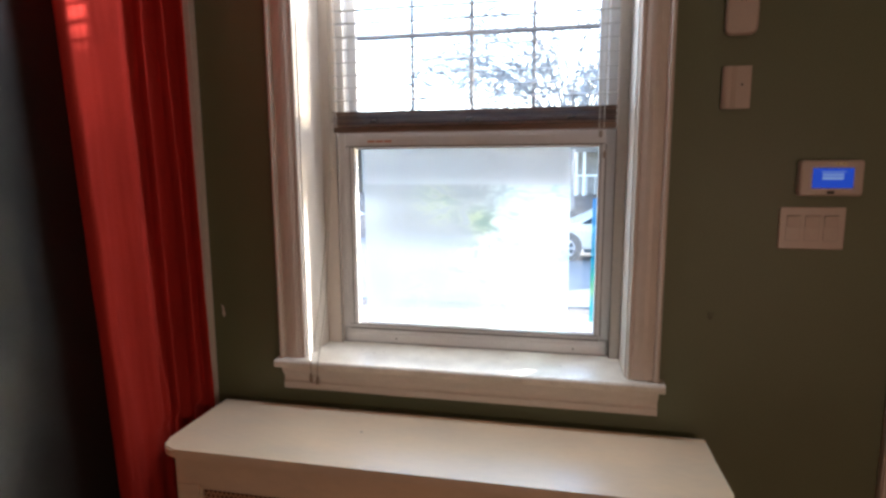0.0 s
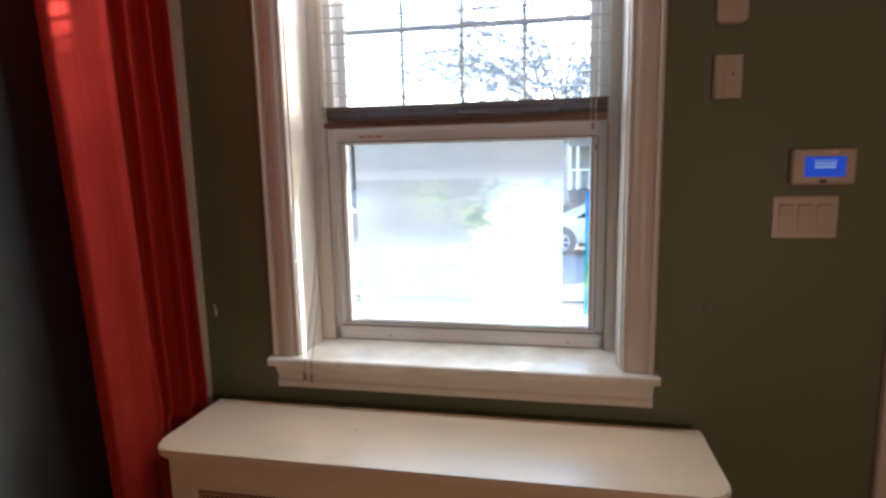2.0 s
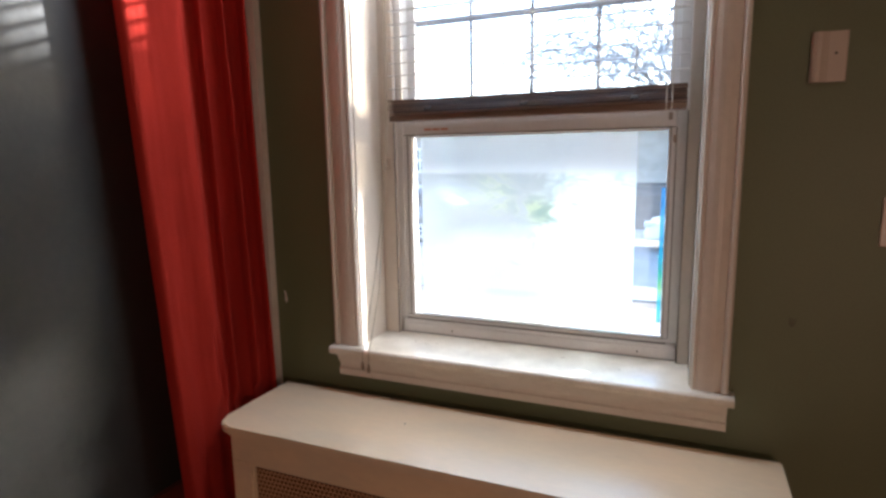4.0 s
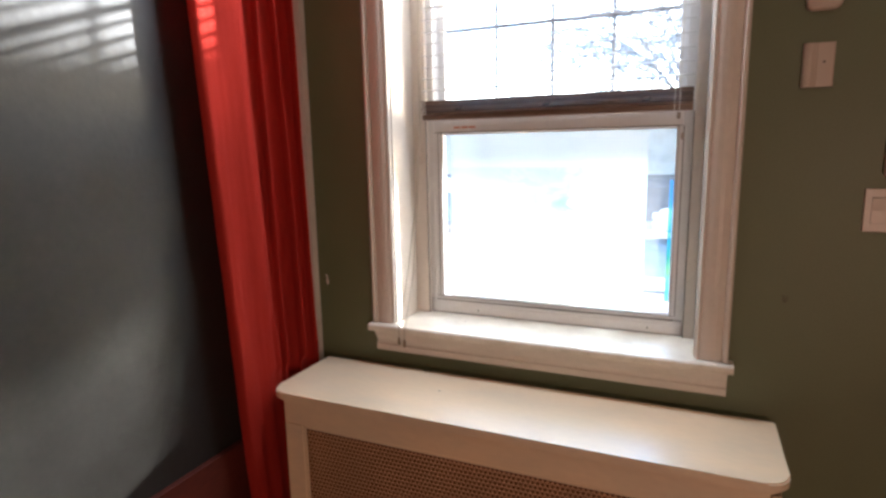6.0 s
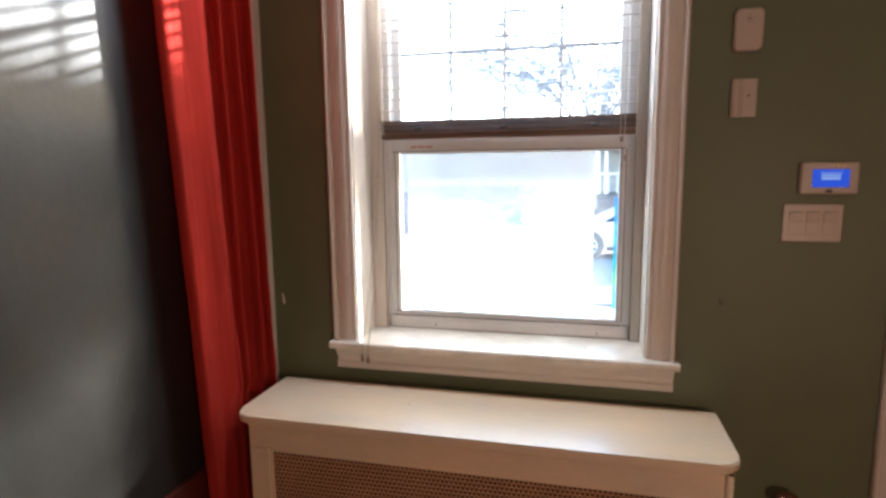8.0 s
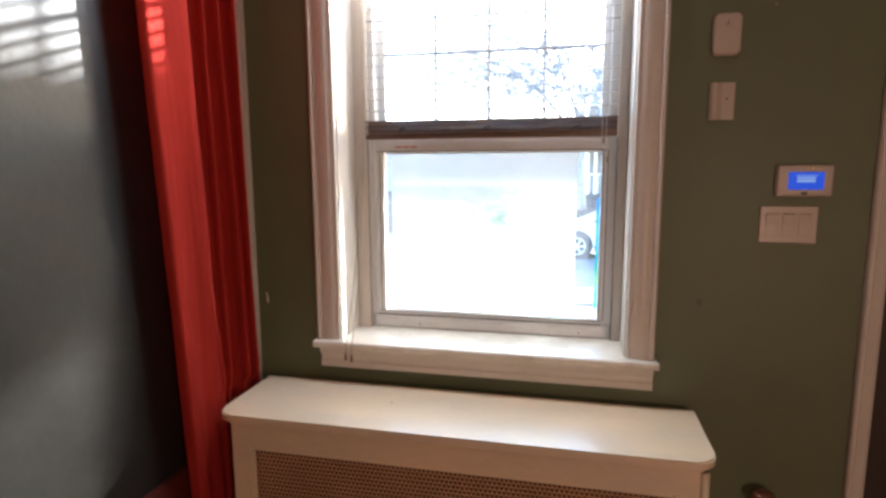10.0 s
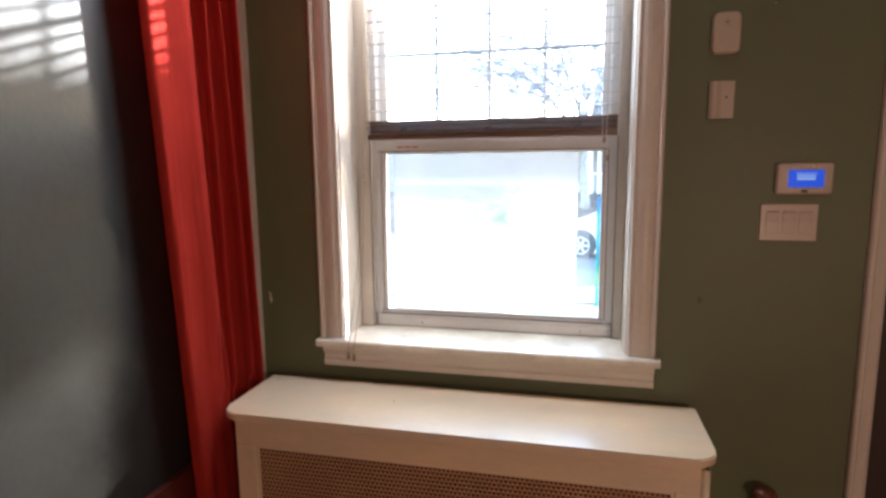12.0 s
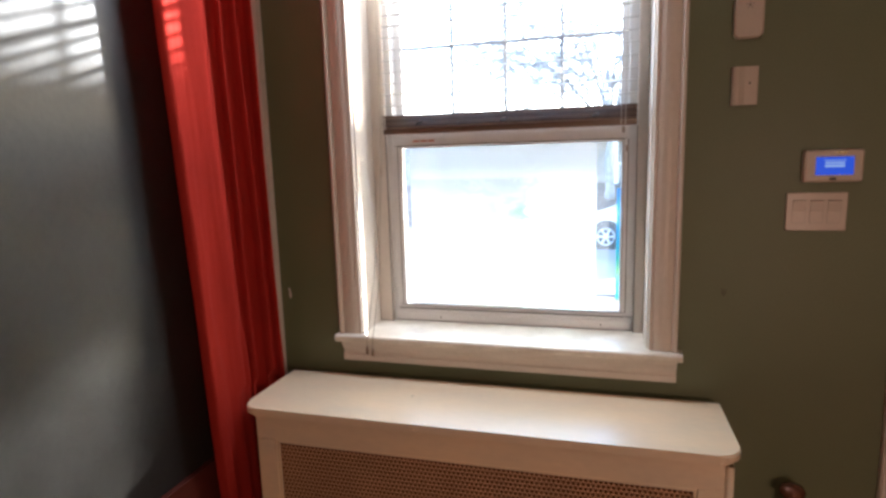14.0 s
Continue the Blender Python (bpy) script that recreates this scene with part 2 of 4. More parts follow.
DOORWOOD = material("dark_brown_door", (0.045, 0.03, 0.024), 0.4, vary=0.3, scale=3, fine=40, bump=0.05, stretch=(5, 5, 0.5))
COPPER = material("brown_lacquered_metal", (0.20, 0.075, 0.04), 0.22, metal=0.4, vary=0.2, bump=0.02)
LATCH = material("brown_grey_latch", (0.36, 0.30, 0.25), 0.5, vary=0.1, bump=0)
GLASS = glass_material("window_glass")
FILM = film_material("frosted_printed_film", True)
COLOUR_FILM = film_material("blue_green_film", False)
SCREEN = screen_material("blue_lit_screen", (0.05, 0.14, 0.9), 0.037)
SCREENTEXT = screen_material("pale_lit_text", (0.45, 0.6, 1.0), 0.040)
AMBER = screen_material("amber_indicator", (1.0, 0.5, 0.05), 0.035)
STICKER = material("orange_sticker", (0.65, 0.22, 0.10), 0.5, vary=0.1, bump=0)
GRASS = material("dry_winter_grass", (0.125, 0.095, 0.072), 0.9, vary=0.35, scale=1.5, fine=14, bump=0.5)
ASPHALT = material("worn_asphalt", (0.19, 0.185, 0.175), 0.8, vary=0.2, scale=1, fine=60, bump=0.2)
CONCRETE = material("pavement_concrete", (0.21, 0.20, 0.18), 0.8, vary=0.15, scale=2, fine=60, bump=0.2)
BRICK = material("red_brown_brick", (0.34, 0.24, 0.20), 0.85, vary=0.25, scale=3, fine=30, bump=0.3)
ROOF = material("grey_roof_shingle", (0.27, 0.26, 0.26), 0.85, vary=0.25, scale=4, fine=30, bump=0.3)
BARK = material("grey_bark", (0.29, 0.27, 0.26), 0.9, vary=0.3, scale=8, fine=40, bump=0.5)
CARPAINT = material("silver_car_paint", (0.50, 0.46, 0.40), 0.35, metal=0.2, vary=0.04, bump=0, coat=0.5)
TYRE = material("black_rubber", (0.05, 0.05, 0.05), 0.8, vary=0.1, bump=0.1)
RIM = material("alloy_rim", (0.36, 0.36, 0.38), 0.4, metal=0.5, vary=0.05, bump=0)
CARGLASS = material("dark_car_glass", (0.02, 0.025, 0.03), 0.08, vary=0.05, bump=0)
DARKGLASS = material("dark_house_glass", (0.04, 0.05, 0.06), 0.1, vary=0.1, bump=0)


# ---- mesh helpers ----
def thing(name, base, label, category, group="", kind=""):
    ob = new(name)
    ob.empty_display_size = 0.05
    ob.matrix_world = Matrix.Translation(base)
    return tagged(ob, label, category, group, kind)


def mesh_of(name, bm, mat, smooth=False):
    bmesh.ops.recalc_face_normals(bm, faces=bm.faces[:])
    me = bpy.data.meshes.new(name)
    bm.to_mesh(me)
    bm.free()
    if smooth:
        me.polygons.foreach_set("use_smooth", [True] * len(me.polygons))
    me.materials.append(mat)
    return me


def place_of(ob):
    m = Matrix.Identity(4)
    while ob:
        m = ob.matrix_basis @ m
        ob = ob.parent
    return m


def part(name, bm, mat, parent=None, label="", smooth=False):
    """Links a bmesh, drawn in world coordinates, as one mesh object under a thing or a part."""
    ob = new(name, mesh_of(name, bm, mat, smooth))
    if parent:
        ob.parent = parent
        ob.matrix_basis = place_of(parent).inverted()
    return tagged(ob, label)


def solo(name, bm, mat, label, category, kind="", smooth=False):
    return tagged(new(name, mesh_of(name, bm, mat, smooth)), label, category, "", kind)


def box(x0, x1, y0, y1, z0, z1, bevel=0.0, bm=None, segments=2):
    bm = bm or bmesh.new()
    vs = bmesh.ops.create_cube(bm, size=1.0)["verts"]
    for v in vs:
        v.co = Vector(((x0 + x1) / 2 + v.co.x * (x1 - x0), (y0 + y1) / 2 + v.co.y * (y1 - y0), (z0 + z1) / 2 + v.co.z * (z1 - z0)))
    if bevel:
        es = {e for v in vs for e in v.link_edges}
        bmesh.ops.bevel(bm, geom=list(es), offset=bevel, segments=segments, profile=0.6, affect="EDGES")
    return bm


def prism(profile, axis, a, b, bm=None):
    """A profile of 2D points carried along an axis from a to b. The profile's two numbers are the other two axes, in order."""
    bm = bm or bmesh.new()
    rows = []
    for s in (a, b):
        row = []
        for p, q in profile:
            co = {"x": (s, p, q), "y": (p, s, q), "z": (p, q, s)}[axis]
            row.append(bm.verts.new(co))
        rows.append(row)
    n = len(profile)
    for i in range(n):
        bm.faces.new((rows[0][i], rows[0][(i + 1) % n], rows[1][(i + 1) % n], rows[1][i]))
    bm.faces.new(rows[0])
    bm.faces.new(rows[1][::-1])
    return bm


def tube(points, radii, sides=8, bm=None, caps=True):
    bm = bm or bmesh.new()
    rings = []
    for i, p in enumerate(points):
        p = Vector(p)
        d = (Vector(points[min(i + 1, len(points) - 1)]) - Vector(points[max(i - 1, 0)])).normalized()
        u = d.cross((0, 0, 1) if abs(d.z) < 0.9 else (1, 0, 0)).normalized()
        w = d.cross(u)
        r = radii[i] if isinstance(radii, (list, tuple)) else radii
        rings.append([bm.verts.new(p + r * (math.cos(a) * u + math.sin(a) * w)) for a in (2 * math.pi * k / sides for k in range(sides))])
    for r0, r1 in zip(rings, rings[1:]):
        for k in range(sides):
            bm.faces.new((r0[k], r0[(k + 1) % sides], r1[(k + 1) % sides], r1[k]))
    if caps:
        bm.faces.new(rings[0])
        bm.faces.new(rings[-1][::-1])
    return bm


def rounded(x0, x1, z0, z1, r, n=5):
    """The outline of a rectangle with rounded corners."""
    pts = []
    for cx, cz, a0 in ((x1 - r, z1 - r, 0), (x0 + r, z1 - r, 90), (x0 + r, z0 + r, 180), (x1 - r, z0 + r, 270)):
        for k in range(n + 1):
            a = radians(a0 + 90 * k / n)
            pts.append((cx + r * math.cos(a), cz + r * math.sin(a)))
    return pts


def plate(x0, x1, z0, z1, y_back, y_front, r, edge=0.003):
    """A flat body on a wall with rounded corners and a softened front edge."""
    bm = bmesh.new()
    rings = []
    for y, inset in ((y_back, 0.0), (y_front + edge, 0.0), (y_front + edge * 0.3, edge * 0.35), (y_front, edge)):
        rings.append([bm.verts.new((x, y, z)) for x, z in rounded(x0 + inset, x1 - inset, z0 + inset, z1 - inset, max(0.0005, r - inset))])
    n = len(rings[0])
    for a, b in zip(rings, rings[1:]):
        for k in range(n):
            bm.faces.new((a[k], a[(k + 1) % n], b[(k + 1) % n], b[k]))
    bm.faces.new(rings[0])
    bm.faces.new(rings[-1])
    return bm


# ---- the room ----
LEFT, RIGHT, BACK, TOP, OUT = -0.95, 2.9, -3.8, 2.75, 0.31
HOLE = (-0.568, 0.474, 0.738, 2.47)       # the window's opening: x0, x1, z0, z1
DOOR = (1.200, 2.10, 0.0, 2.06)

wall = thing("wall_north", (0, 0, 0), "olive green painted plaster wall round the window", "wall", kind="structure")
bm = box(LEFT - 0.2, HOLE[0], 0, OUT, 0, TOP)
box(HOLE[0], HOLE[1], 0, OUT, 0, HOLE[2], bm=bm)
box(HOLE[0], HOLE[1], 0, OUT, HOLE[3], TOP, bm=bm)
box(HOLE[1], DOOR[0], 0, OUT, 0, TOP, bm=bm)
box(DOOR[0], DOOR[1], 0, OUT, DOOR[3], TOP, bm=bm)
box(DOOR[1], RIGHT + 0.2, 0, OUT, 0, TOP, bm=bm)
part("plaster", bm, GREEN, wall)
bm = prism([(-0.853 + dx, 0.908 + dz) for dx, dz in ((-0.006, 0.022), (0.001, 0.018), (0.004, 0.004), (0.007, -0.010), (0.002, -0.022), (-0.004, -0.008), (-0.002, 0.006))], "y", -0.0025, -0.0004)
part("bare_plaster_chip", bm, WHITE, wall, "pale chip in the green paint")

SCUFF = material("faint_scuff", (0.108, 0.118, 0.066), 0.6, vary=0.2, scale=60, bump=0)
bm = prism([(0.683 + r_ * math.cos(a), 0.968 + 1.15 * r_ * math.sin(a)) for a, r_ in ((0.0, 0.008), (0.7, 0.011), (1.5, 0.007), (2.3, 0.012), (3.1, 0.009), (3.9, 0.011), (4.7, 0.013), (5.5, 0.008))], "y", -0.0012, -0.0004)
part("scuff_mark", bm, SCUFF, wall, "faint dark scuff on the green paint")

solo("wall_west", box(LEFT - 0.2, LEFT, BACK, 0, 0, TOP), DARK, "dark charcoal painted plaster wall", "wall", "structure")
solo("wall_east", box(RIGHT, RIGHT + 0.2, BACK, 0, 0, TOP), GREEN, "olive green painted plaster wall", "wall", "structure")
solo("wall_south", box(LEFT - 0.2, RIGHT + 0.2, BACK - 0.2, BACK, 0, TOP), GREEN, "olive green painted plaster wall", "wall", "structure")
solo("ceiling", box(LEFT - 0.2, RIGHT + 0.2, BACK - 0.2, OUT, TOP, TOP + 0.2), CEIL, "off-white painted ceiling", "ceiling", "structure")
floor = thing("floor", (0, 0, 0), "red-brown stained wooden strip floor", "floor", kind="structure")
part("subfloor", box(LEFT - 0.2, RIGHT + 0.2, BACK - 0.2, OUT, -0.3, -0.012), SHADE, floor)

solo("corner_trim", prism([(-0.949, -0.001), (-0.949, -0.030), (-0.940, -0.034), (-0.915, -0.032), (-0.894, -0.026), (-0.890, -0.001)], "z", 0.0, TOP - 0.002),
     WHITE, "narrow white painted corner trim beside the red curtain", "trim", "structure")

BASEWOOD = material("dark_red_wood", (0.11, 0.022, 0.014), 0.45, vary=0.3, scale=3, fine=40, bump=0.05, stretch=(6, 0.6, 3))
solo("baseboard", box(LEFT + 0.0005, LEFT + 0.022, BACK + 0.001, -0.036, 0.0005, 0.432, 0.003), BASEWOOD, "tall red-brown stained wooden wall base", "baseboard", "structure")

# entry door and its casing
door = thing("door_1", (1.66, 0.05, 0), "dark brown closed entry door with white casing", "door", kind="structure")
part("leaf", box(DOOR[0] + 0.004, DOOR[1] - 0.004, 0.012, 0.075, 0.008, DOOR[3] - 0.012, 0.003), DOORWOOD, door)
casing = [(1.141, -0.001), (1.141, -0.020), (1.146, -0.026), (1.154, -0.026), (1.160, -0.018), (1.176, -0.014), (1.188, -0.012), (1.198, -0.006), (1.198, -0.001)]
part("casing_side", prism(casing, "z", 0.0, DOOR[3] + 0.002), WHITE, door, "white moulded casing board")
part("casing_side", prism([(3.300 - x, y) for x, y in casing], "z", 0.0, DOOR[3] + 0.002), WHITE, door, "white moulded casing board")
part("casing_head", box(1.141, 2.159, -0.024, -0.001, DOOR[3] + 0.004, DOOR[3] + 0.10, 0.003), WHITE, door, "white casing board")

# ---- the window ----
win = thing("window_1", (-0.045, 0.1, 0.74), "white painted double-hung window with deep sill", "window", kind="structure")
IN_L, IN_R = -0.547, 0.456                # clear width between the reveals
HEAD = 2.45
part("reveal", box(HOLE[0] + 0.001, IN_L, -0.001, 0.303, 0.741, HOLE[3] - 0.003), WHITE, win, "white painted side reveal")
part("reveal", box(IN_R, HOLE[1] - 0.001, -0.001, 0.303, 0.741, HOLE[3] - 0.003), WHITE, win, "white painted side reveal")
part("head_reveal", box(IN_L + 0.001, IN_R - 0.001, -0.001, 0.303, HEAD, HOLE[3] - 0.002), WHITE, win)


def casing_profile(outer, inner):
    """A moulded casing board: back band, hollow, broad round, bead at the opening."""
    s = 1 if inner > outer else -1
    w = abs(inner - outer)
    shape = [(0.0, -0.001), (0.0, -0.030), (0.004, -0.034), (0.010, -0.034), (0.015, -0.030), (0.018, -0.022), (0.026, -0.0245), (0.036, -0.0275), (0.048, -0.0285), (0.060, -0.027),
             (w - 0.016, -0.0235), (w - 0.012, -0.020), (w - 0.008, -0.0225), (w - 0.003, -0.0215), (w, -0.017), (w, -0.0015)]
    return [(outer + s * a, b) for a, b in shape]


CL, CR = (-0.637, -0.550), (0.549, 0.460)
part("casing_side", prism(casing_profile(*CL), "z", 0.770, 2.462), WHITE, win, "moulded white casing board")
part("casing_side", prism(casing_profile(*CR), "z", 0.770, 2.462), WHITE, win, "moulded white casing board")
part("casing_head", box(CL[0], CR[0], -0.030, -0.001, 2.464, 2.56, 0.004), WHITE, win)

bm = bmesh.new()                          # stool with horns past the casing and a round nose
top = [(-0.646, -0.056), (0.564, -0.056), (0.564, -0.0015), (IN_R - 0.001, -0.0015), (IN_R - 0.001, 0.1835), (IN_L + 0.001, 0.1835), (IN_L + 0.001, -0.0015), (-0.646, -0.0015)]
prism(top, "z", 0.741, 0.7685, bm)
bmesh.ops.bevel(bm, geom=[e for e in bm.edges if all(v.co.y < -0.05 for v in e.verts) and abs(e.verts[0].co.z - e.verts[1].co.z) < 1e-4], offset=0.010, segments=4, profile=0.5, affect="EDGES")
part("stool", bm, SILL, win, "worn white window stool with rounded nose")
for x, y, w in ((-0.395, 0.092, 0.006), (-0.345, 0.075, 0.009), (-0.318, 0.090, 0.005), (0.10, 0.100, 0.007), (0.27, 0.055, 0.004)):
    part("scratch", prism([(x - w, y - 0.0008), (x, y - 0.0016), (x + w, y + 0.0010), (x + w * 0.3, y + 0.0014)], "z", 0.7680, 0.7689), LATCH, win, "faint scratch in the sill paint")
apron = [(-0.001, 0.660), (-0.016, 0.660), (-0.019, 0.664), (-0.019, 0.682), (-0.014, 0.688), (-0.013, 0.696), (-0.016, 0.706), (-0.024, 0.716), (-0.030, 0.728), (-0.032, 0.7395), (-0.001, 0.7395)]
part("apron", prism(apron, "x", -0.631, 0.550), WHITE, win, "moulded white apron under the stool")
for x0, x1, t0, t1 in ((IN_L + 0.001, -0.494, IN_L + 0.001, -0.4745), (0.422, IN_R - 0.001, 0.3945, IN_R - 0.001)):
    part("stop_strip", box(x0, x1, 0.164, 0.186, 0.769, HEAD - 0.001, 0.004), WHITE, win, "white painted stop strip")
    part("side_track", box(t0, t1, 0.200, 0.296, 0.741, HEAD - 0.001), VINYL, win, "grey vinyl side track")
    part("track_lip", box(t0, t1 + (0.0035 if x0 < 0 else 0), 0.1865, 0.1995, 0.822, HEAD - 0.001, 0.002), VINYL, win, "grey vinyl side track")
part("outer_sill", box(IN_L + 0.001, IN_R - 0.001, 0.2225, 0.44, 0.70, 0.770), VINYL, win, "grey outer sill")

# sashes
SX0, SX1 = -0.474, 0.394
bm = prism([(0.222, 0.769), (0.186, 0.769), (0.184, 0.772), (0.184, 0.800), (0.187, 0.806), (0.187, 0.814), (0.191, 0.818), (0.222, 0.819)], "x", -0.486, 0.416)
part("frame_sill", bm, VINYL, win, "stepped grey vinyl sill of the window frame")
lower = part("lower_sash", box(SX0, SX1, 0.190, 0.221, 0.8195, 0.8325, 0.003), VINYL, win, "lower sash of grey vinyl")
part("stile", box(SX0, -0.440, 0.189, 0.221, 0.8330, 1.4575, 0.003), VINYL, lower)
part("stile", box(0.373, SX1, 0.189, 0.221, 0.8330, 1.4575, 0.003), VINYL, lower)
part("bead", box(-0.466, -0.459, 0.1855, 0.1887, 0.834, 1.457, 0.001), VINYL, lower)
part("bead", box(0.382, 0.388, 0.1855, 0.1887, 0.834, 1.457, 0.001), VINYL, lower)
rail = part("meeting_rail", box(SX0, SX1, 0.188, 0.222, 1.4580, 1.5245, 0.003), VINYL, lower)
part("rail_lip", box(SX0 + 0.03, SX1 - 0.03, 0.1845, 0.1877, 1.4890, 1.4935, 0.001), VINYL, rail)
pane = part("pane", box(-0.4405, 0.3735, 0.2035, 0.2075, 0.832, 1.4585), GLASS, lower, "clear glass")
pane.visible_shadow = False
for z0, z1 in ((0.8328, 0.8390), (1.4485, 1.4577)):
    part("glazing_bead", prism([(0.2032, z0), (0.1930, z0), (0.1965, (z0 + z1) / 2), (0.2032, z1)] if z0 < 1 else [(0.2032, z0), (0.1965, (z0 + z1) / 2), (0.1930, z1), (0.2032, z1)], "x", -0.439, 0.372), VINYL, lower)
part("glazing_bead", prism([(-0.4398, 0.2032), (-0.4398, 0.1930), (-0.4375, 0.1965), (-0.4362, 0.2032)], "z", 0.8395, 1.4480), VINYL, lower)
JOINT_AND_SHADE = material("dark_joint_and_shade", (0.19, 0.17, 0.155), 0.8, vary=0.2, bump=0)
for x, w in ((-0.4742, 0.0016), (-0.4560, 0.0010), (-0.4414, 0.0011), (0.3942, 0.0016), (0.3790, 0.0010)):
    part("dark_line", box(x - w, x + w, 0.1868, 0.1886, 0.834, 1.456), JOINT_AND_SHADE, lower, "thin dark line for joints and rail shade")
# the topmost strip's colour stands in for the rail lip's shadow
for z, y, w in ((0.8192, 0.1838, 0.0016), (0.8328, 0.1885, 0.0012), (1.4572, 0.1870, 0.0018)):
    part("dark_line", box(-0.470, 0.390, y, y + 0.0035, z - w, z + w), JOINT_AND_SHADE, lower, "thin dark line for joints and rail shade")
part("dark_line", box(-0.486, 0.416, 0.1825, 0.1842, 0.7690, 0.7708), JOINT_AND_SHADE, win, "dark joint behind the stool")
for x in (-0.4935, 0.4215):
    part("dark_line", box(x - 0.0014, x + 0.0014, 0.1625, 0.1665, 0.770, 1.50), JOINT_AND_SHADE, win, "thin dark line for joints and rail shade")
for x in (-0.30, 0.31):
    part("screw", tube([(x, 0.1830, 0.786), (x, 0.1842, 0.786)], 0.0028, 8), DARKMARK, lower)
bm = bmesh.new()
for k in range(3):
    box(-0.391 + k * 0.030, -0.366 + k * 0.030, 0.1870, 0.1879, 1.4715, 1.4775, bm=bm)
part("sticker", bm, STICKER, lower, "small worn orange sticker")
part("sticker", box(-0.290, -0.218, 0.1870, 0.1879, 1.4745, 1.4785), CEIL, lower, "small white sticker")
for x, z in ((0.3765, 1.488), (0.3905, 1.424)):
    part("tilt_latch", plate(x - 0.0055, x + 0.0055, z - 0.011, z + 0.011, 0.189, 0.181, 0.0045), LATCH, lower, "small dark oval latch")

upper = part("upper_sash", box(SX0, SX1, 0.241, 0.277, 1.474, 1.533, 0.003), VINYL, win, "upper sash of grey vinyl")
part("stile", box(SX0, -0.4455, 0.242, 0.276, 1.534, 2.405, 0.003), VINYL, upper)
part("stile", box(0.368, SX1, 0.242, 0.276, 1.534, 2.405, 0.003), VINYL, upper)
part("top_rail", box(SX0, SX1, 0.241, 0.277, 2.406, 2.448, 0.003), VINYL, upper)
MUNTIN = material("grey_muntin", (0.36, 0.36, 0.37), 0.5, vary=0.08, bump=0)
for x in (-0.2475, -0.0425, 0.1627):
    part("muntin", box(x - 0.0066, x + 0.0066, 0.256, 0.2625, 1.534, 2.405, 0.002), MUNTIN, upper, "thin grey grille bar")
for z in (1.8255, 2.1245):
    part("muntin", box(-0.4445, 0.367, 0.2545, 0.264, z - 0.0066, z + 0.0066, 0.002), MUNTIN, upper, "thin grey grille bar")
pane = part("pane", box(-0.4460, 0.3685, 0.2475, 0.2505, 1.533, 2.406), GLASS, upper, "clear glass")
pane.visible_shadow = False

# ---- things at the window ----
def sheet(x0, x1, y, z0, z1, wave=0.0):
    """A thin film: one layer, with a faint waviness."""
    bm = bmesh.new()
    nx, nz = 14, 12
    vs = [[bm.verts.new((x0 + (x1 - x0) * i / nx, y + wave * math.sin(i * 1.1 + j * 0.4), z0 + (z1 - z0) * j / nz)) for i in range(nx + 1)] for j in range(nz + 1)]
    for j in range(nz):
        for i in range(nx):
            bm.faces.new((vs[j][i], vs[j][i + 1], vs[j + 1][i + 1], vs[j + 1][i]))
    return bm


film = thing("window_film", (-0.06, 0.2018, 0.8355), "frosted printed film with faint pale leaves on the lower pane", "window film")
part("plain_band", sheet(-0.4110, 0.2885, 0.2018, 1.3290, 1.4565, 0.0003), FILM, film, "plain frosted band above the picture")
part("printed_panel", sheet(-0.4110, 0.2885, 0.2018, 0.8355, 1.3288, 0.0003), FILM, film, "pale green and blue printed panel")
strip = solo("coloured_film_strip", sheet(0.3595, 0.3715, 0.2018, 0.878, 1.285), COLOUR_FILM, "narrow blue and green film strip on the pane", "window film")

blind = thing("venetian_blind", (-0.03, 0.13, 1.5), "half-raised brown wooden venetian blind with open slats", "blind")
BX0, BX1, BY = -0.479, 0.417, 0.130
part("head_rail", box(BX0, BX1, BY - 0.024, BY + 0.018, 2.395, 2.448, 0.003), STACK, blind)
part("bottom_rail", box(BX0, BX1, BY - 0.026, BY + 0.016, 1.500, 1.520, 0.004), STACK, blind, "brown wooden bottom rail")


def slat_mesh(thick, tilt):
    bm = bmesh.new()
    c, s = math.cos(radians(tilt)), math.sin(radians(tilt))
    shape = []
    for k in range(5):
        u = -0.024 + 0.012 * k
        shape.append((u, 0.0015 * (1 - (u / 0.024) ** 2)))
    loop = shape + [(u, v - thick) for u, v in reversed(shape)]
    prism([(BY - 0.004 + u * c - v * s, u * s + v * c) for u, v in loop], "x", BX0, BX1, bm)
    return bm


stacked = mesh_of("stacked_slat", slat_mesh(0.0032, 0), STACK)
for k in range(8):
    ob = new("stacked_slat", stacked)
    ob.parent = blind
    ob.matrix_basis = place_of(blind).inverted() @ pose(0.0012 * math.sin(k * 2.3), 0.006 * math.sin(k * 1.7), 1.5250 + k * 0.0060, 0, 0, 0.06 * math.sin(k * 3.1))
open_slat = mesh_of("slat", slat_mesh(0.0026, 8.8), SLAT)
for k in range(20):
    ob = new("slat", open_slat)
    ob.parent = blind
    ob.matrix_basis = place_of(blind).inverted() @ pose(0, 0, 1.606 + k * 0.0400, 0.5 * math.sin(k * 2.1), 0.05 * math.sin(k * 1.3), 0)
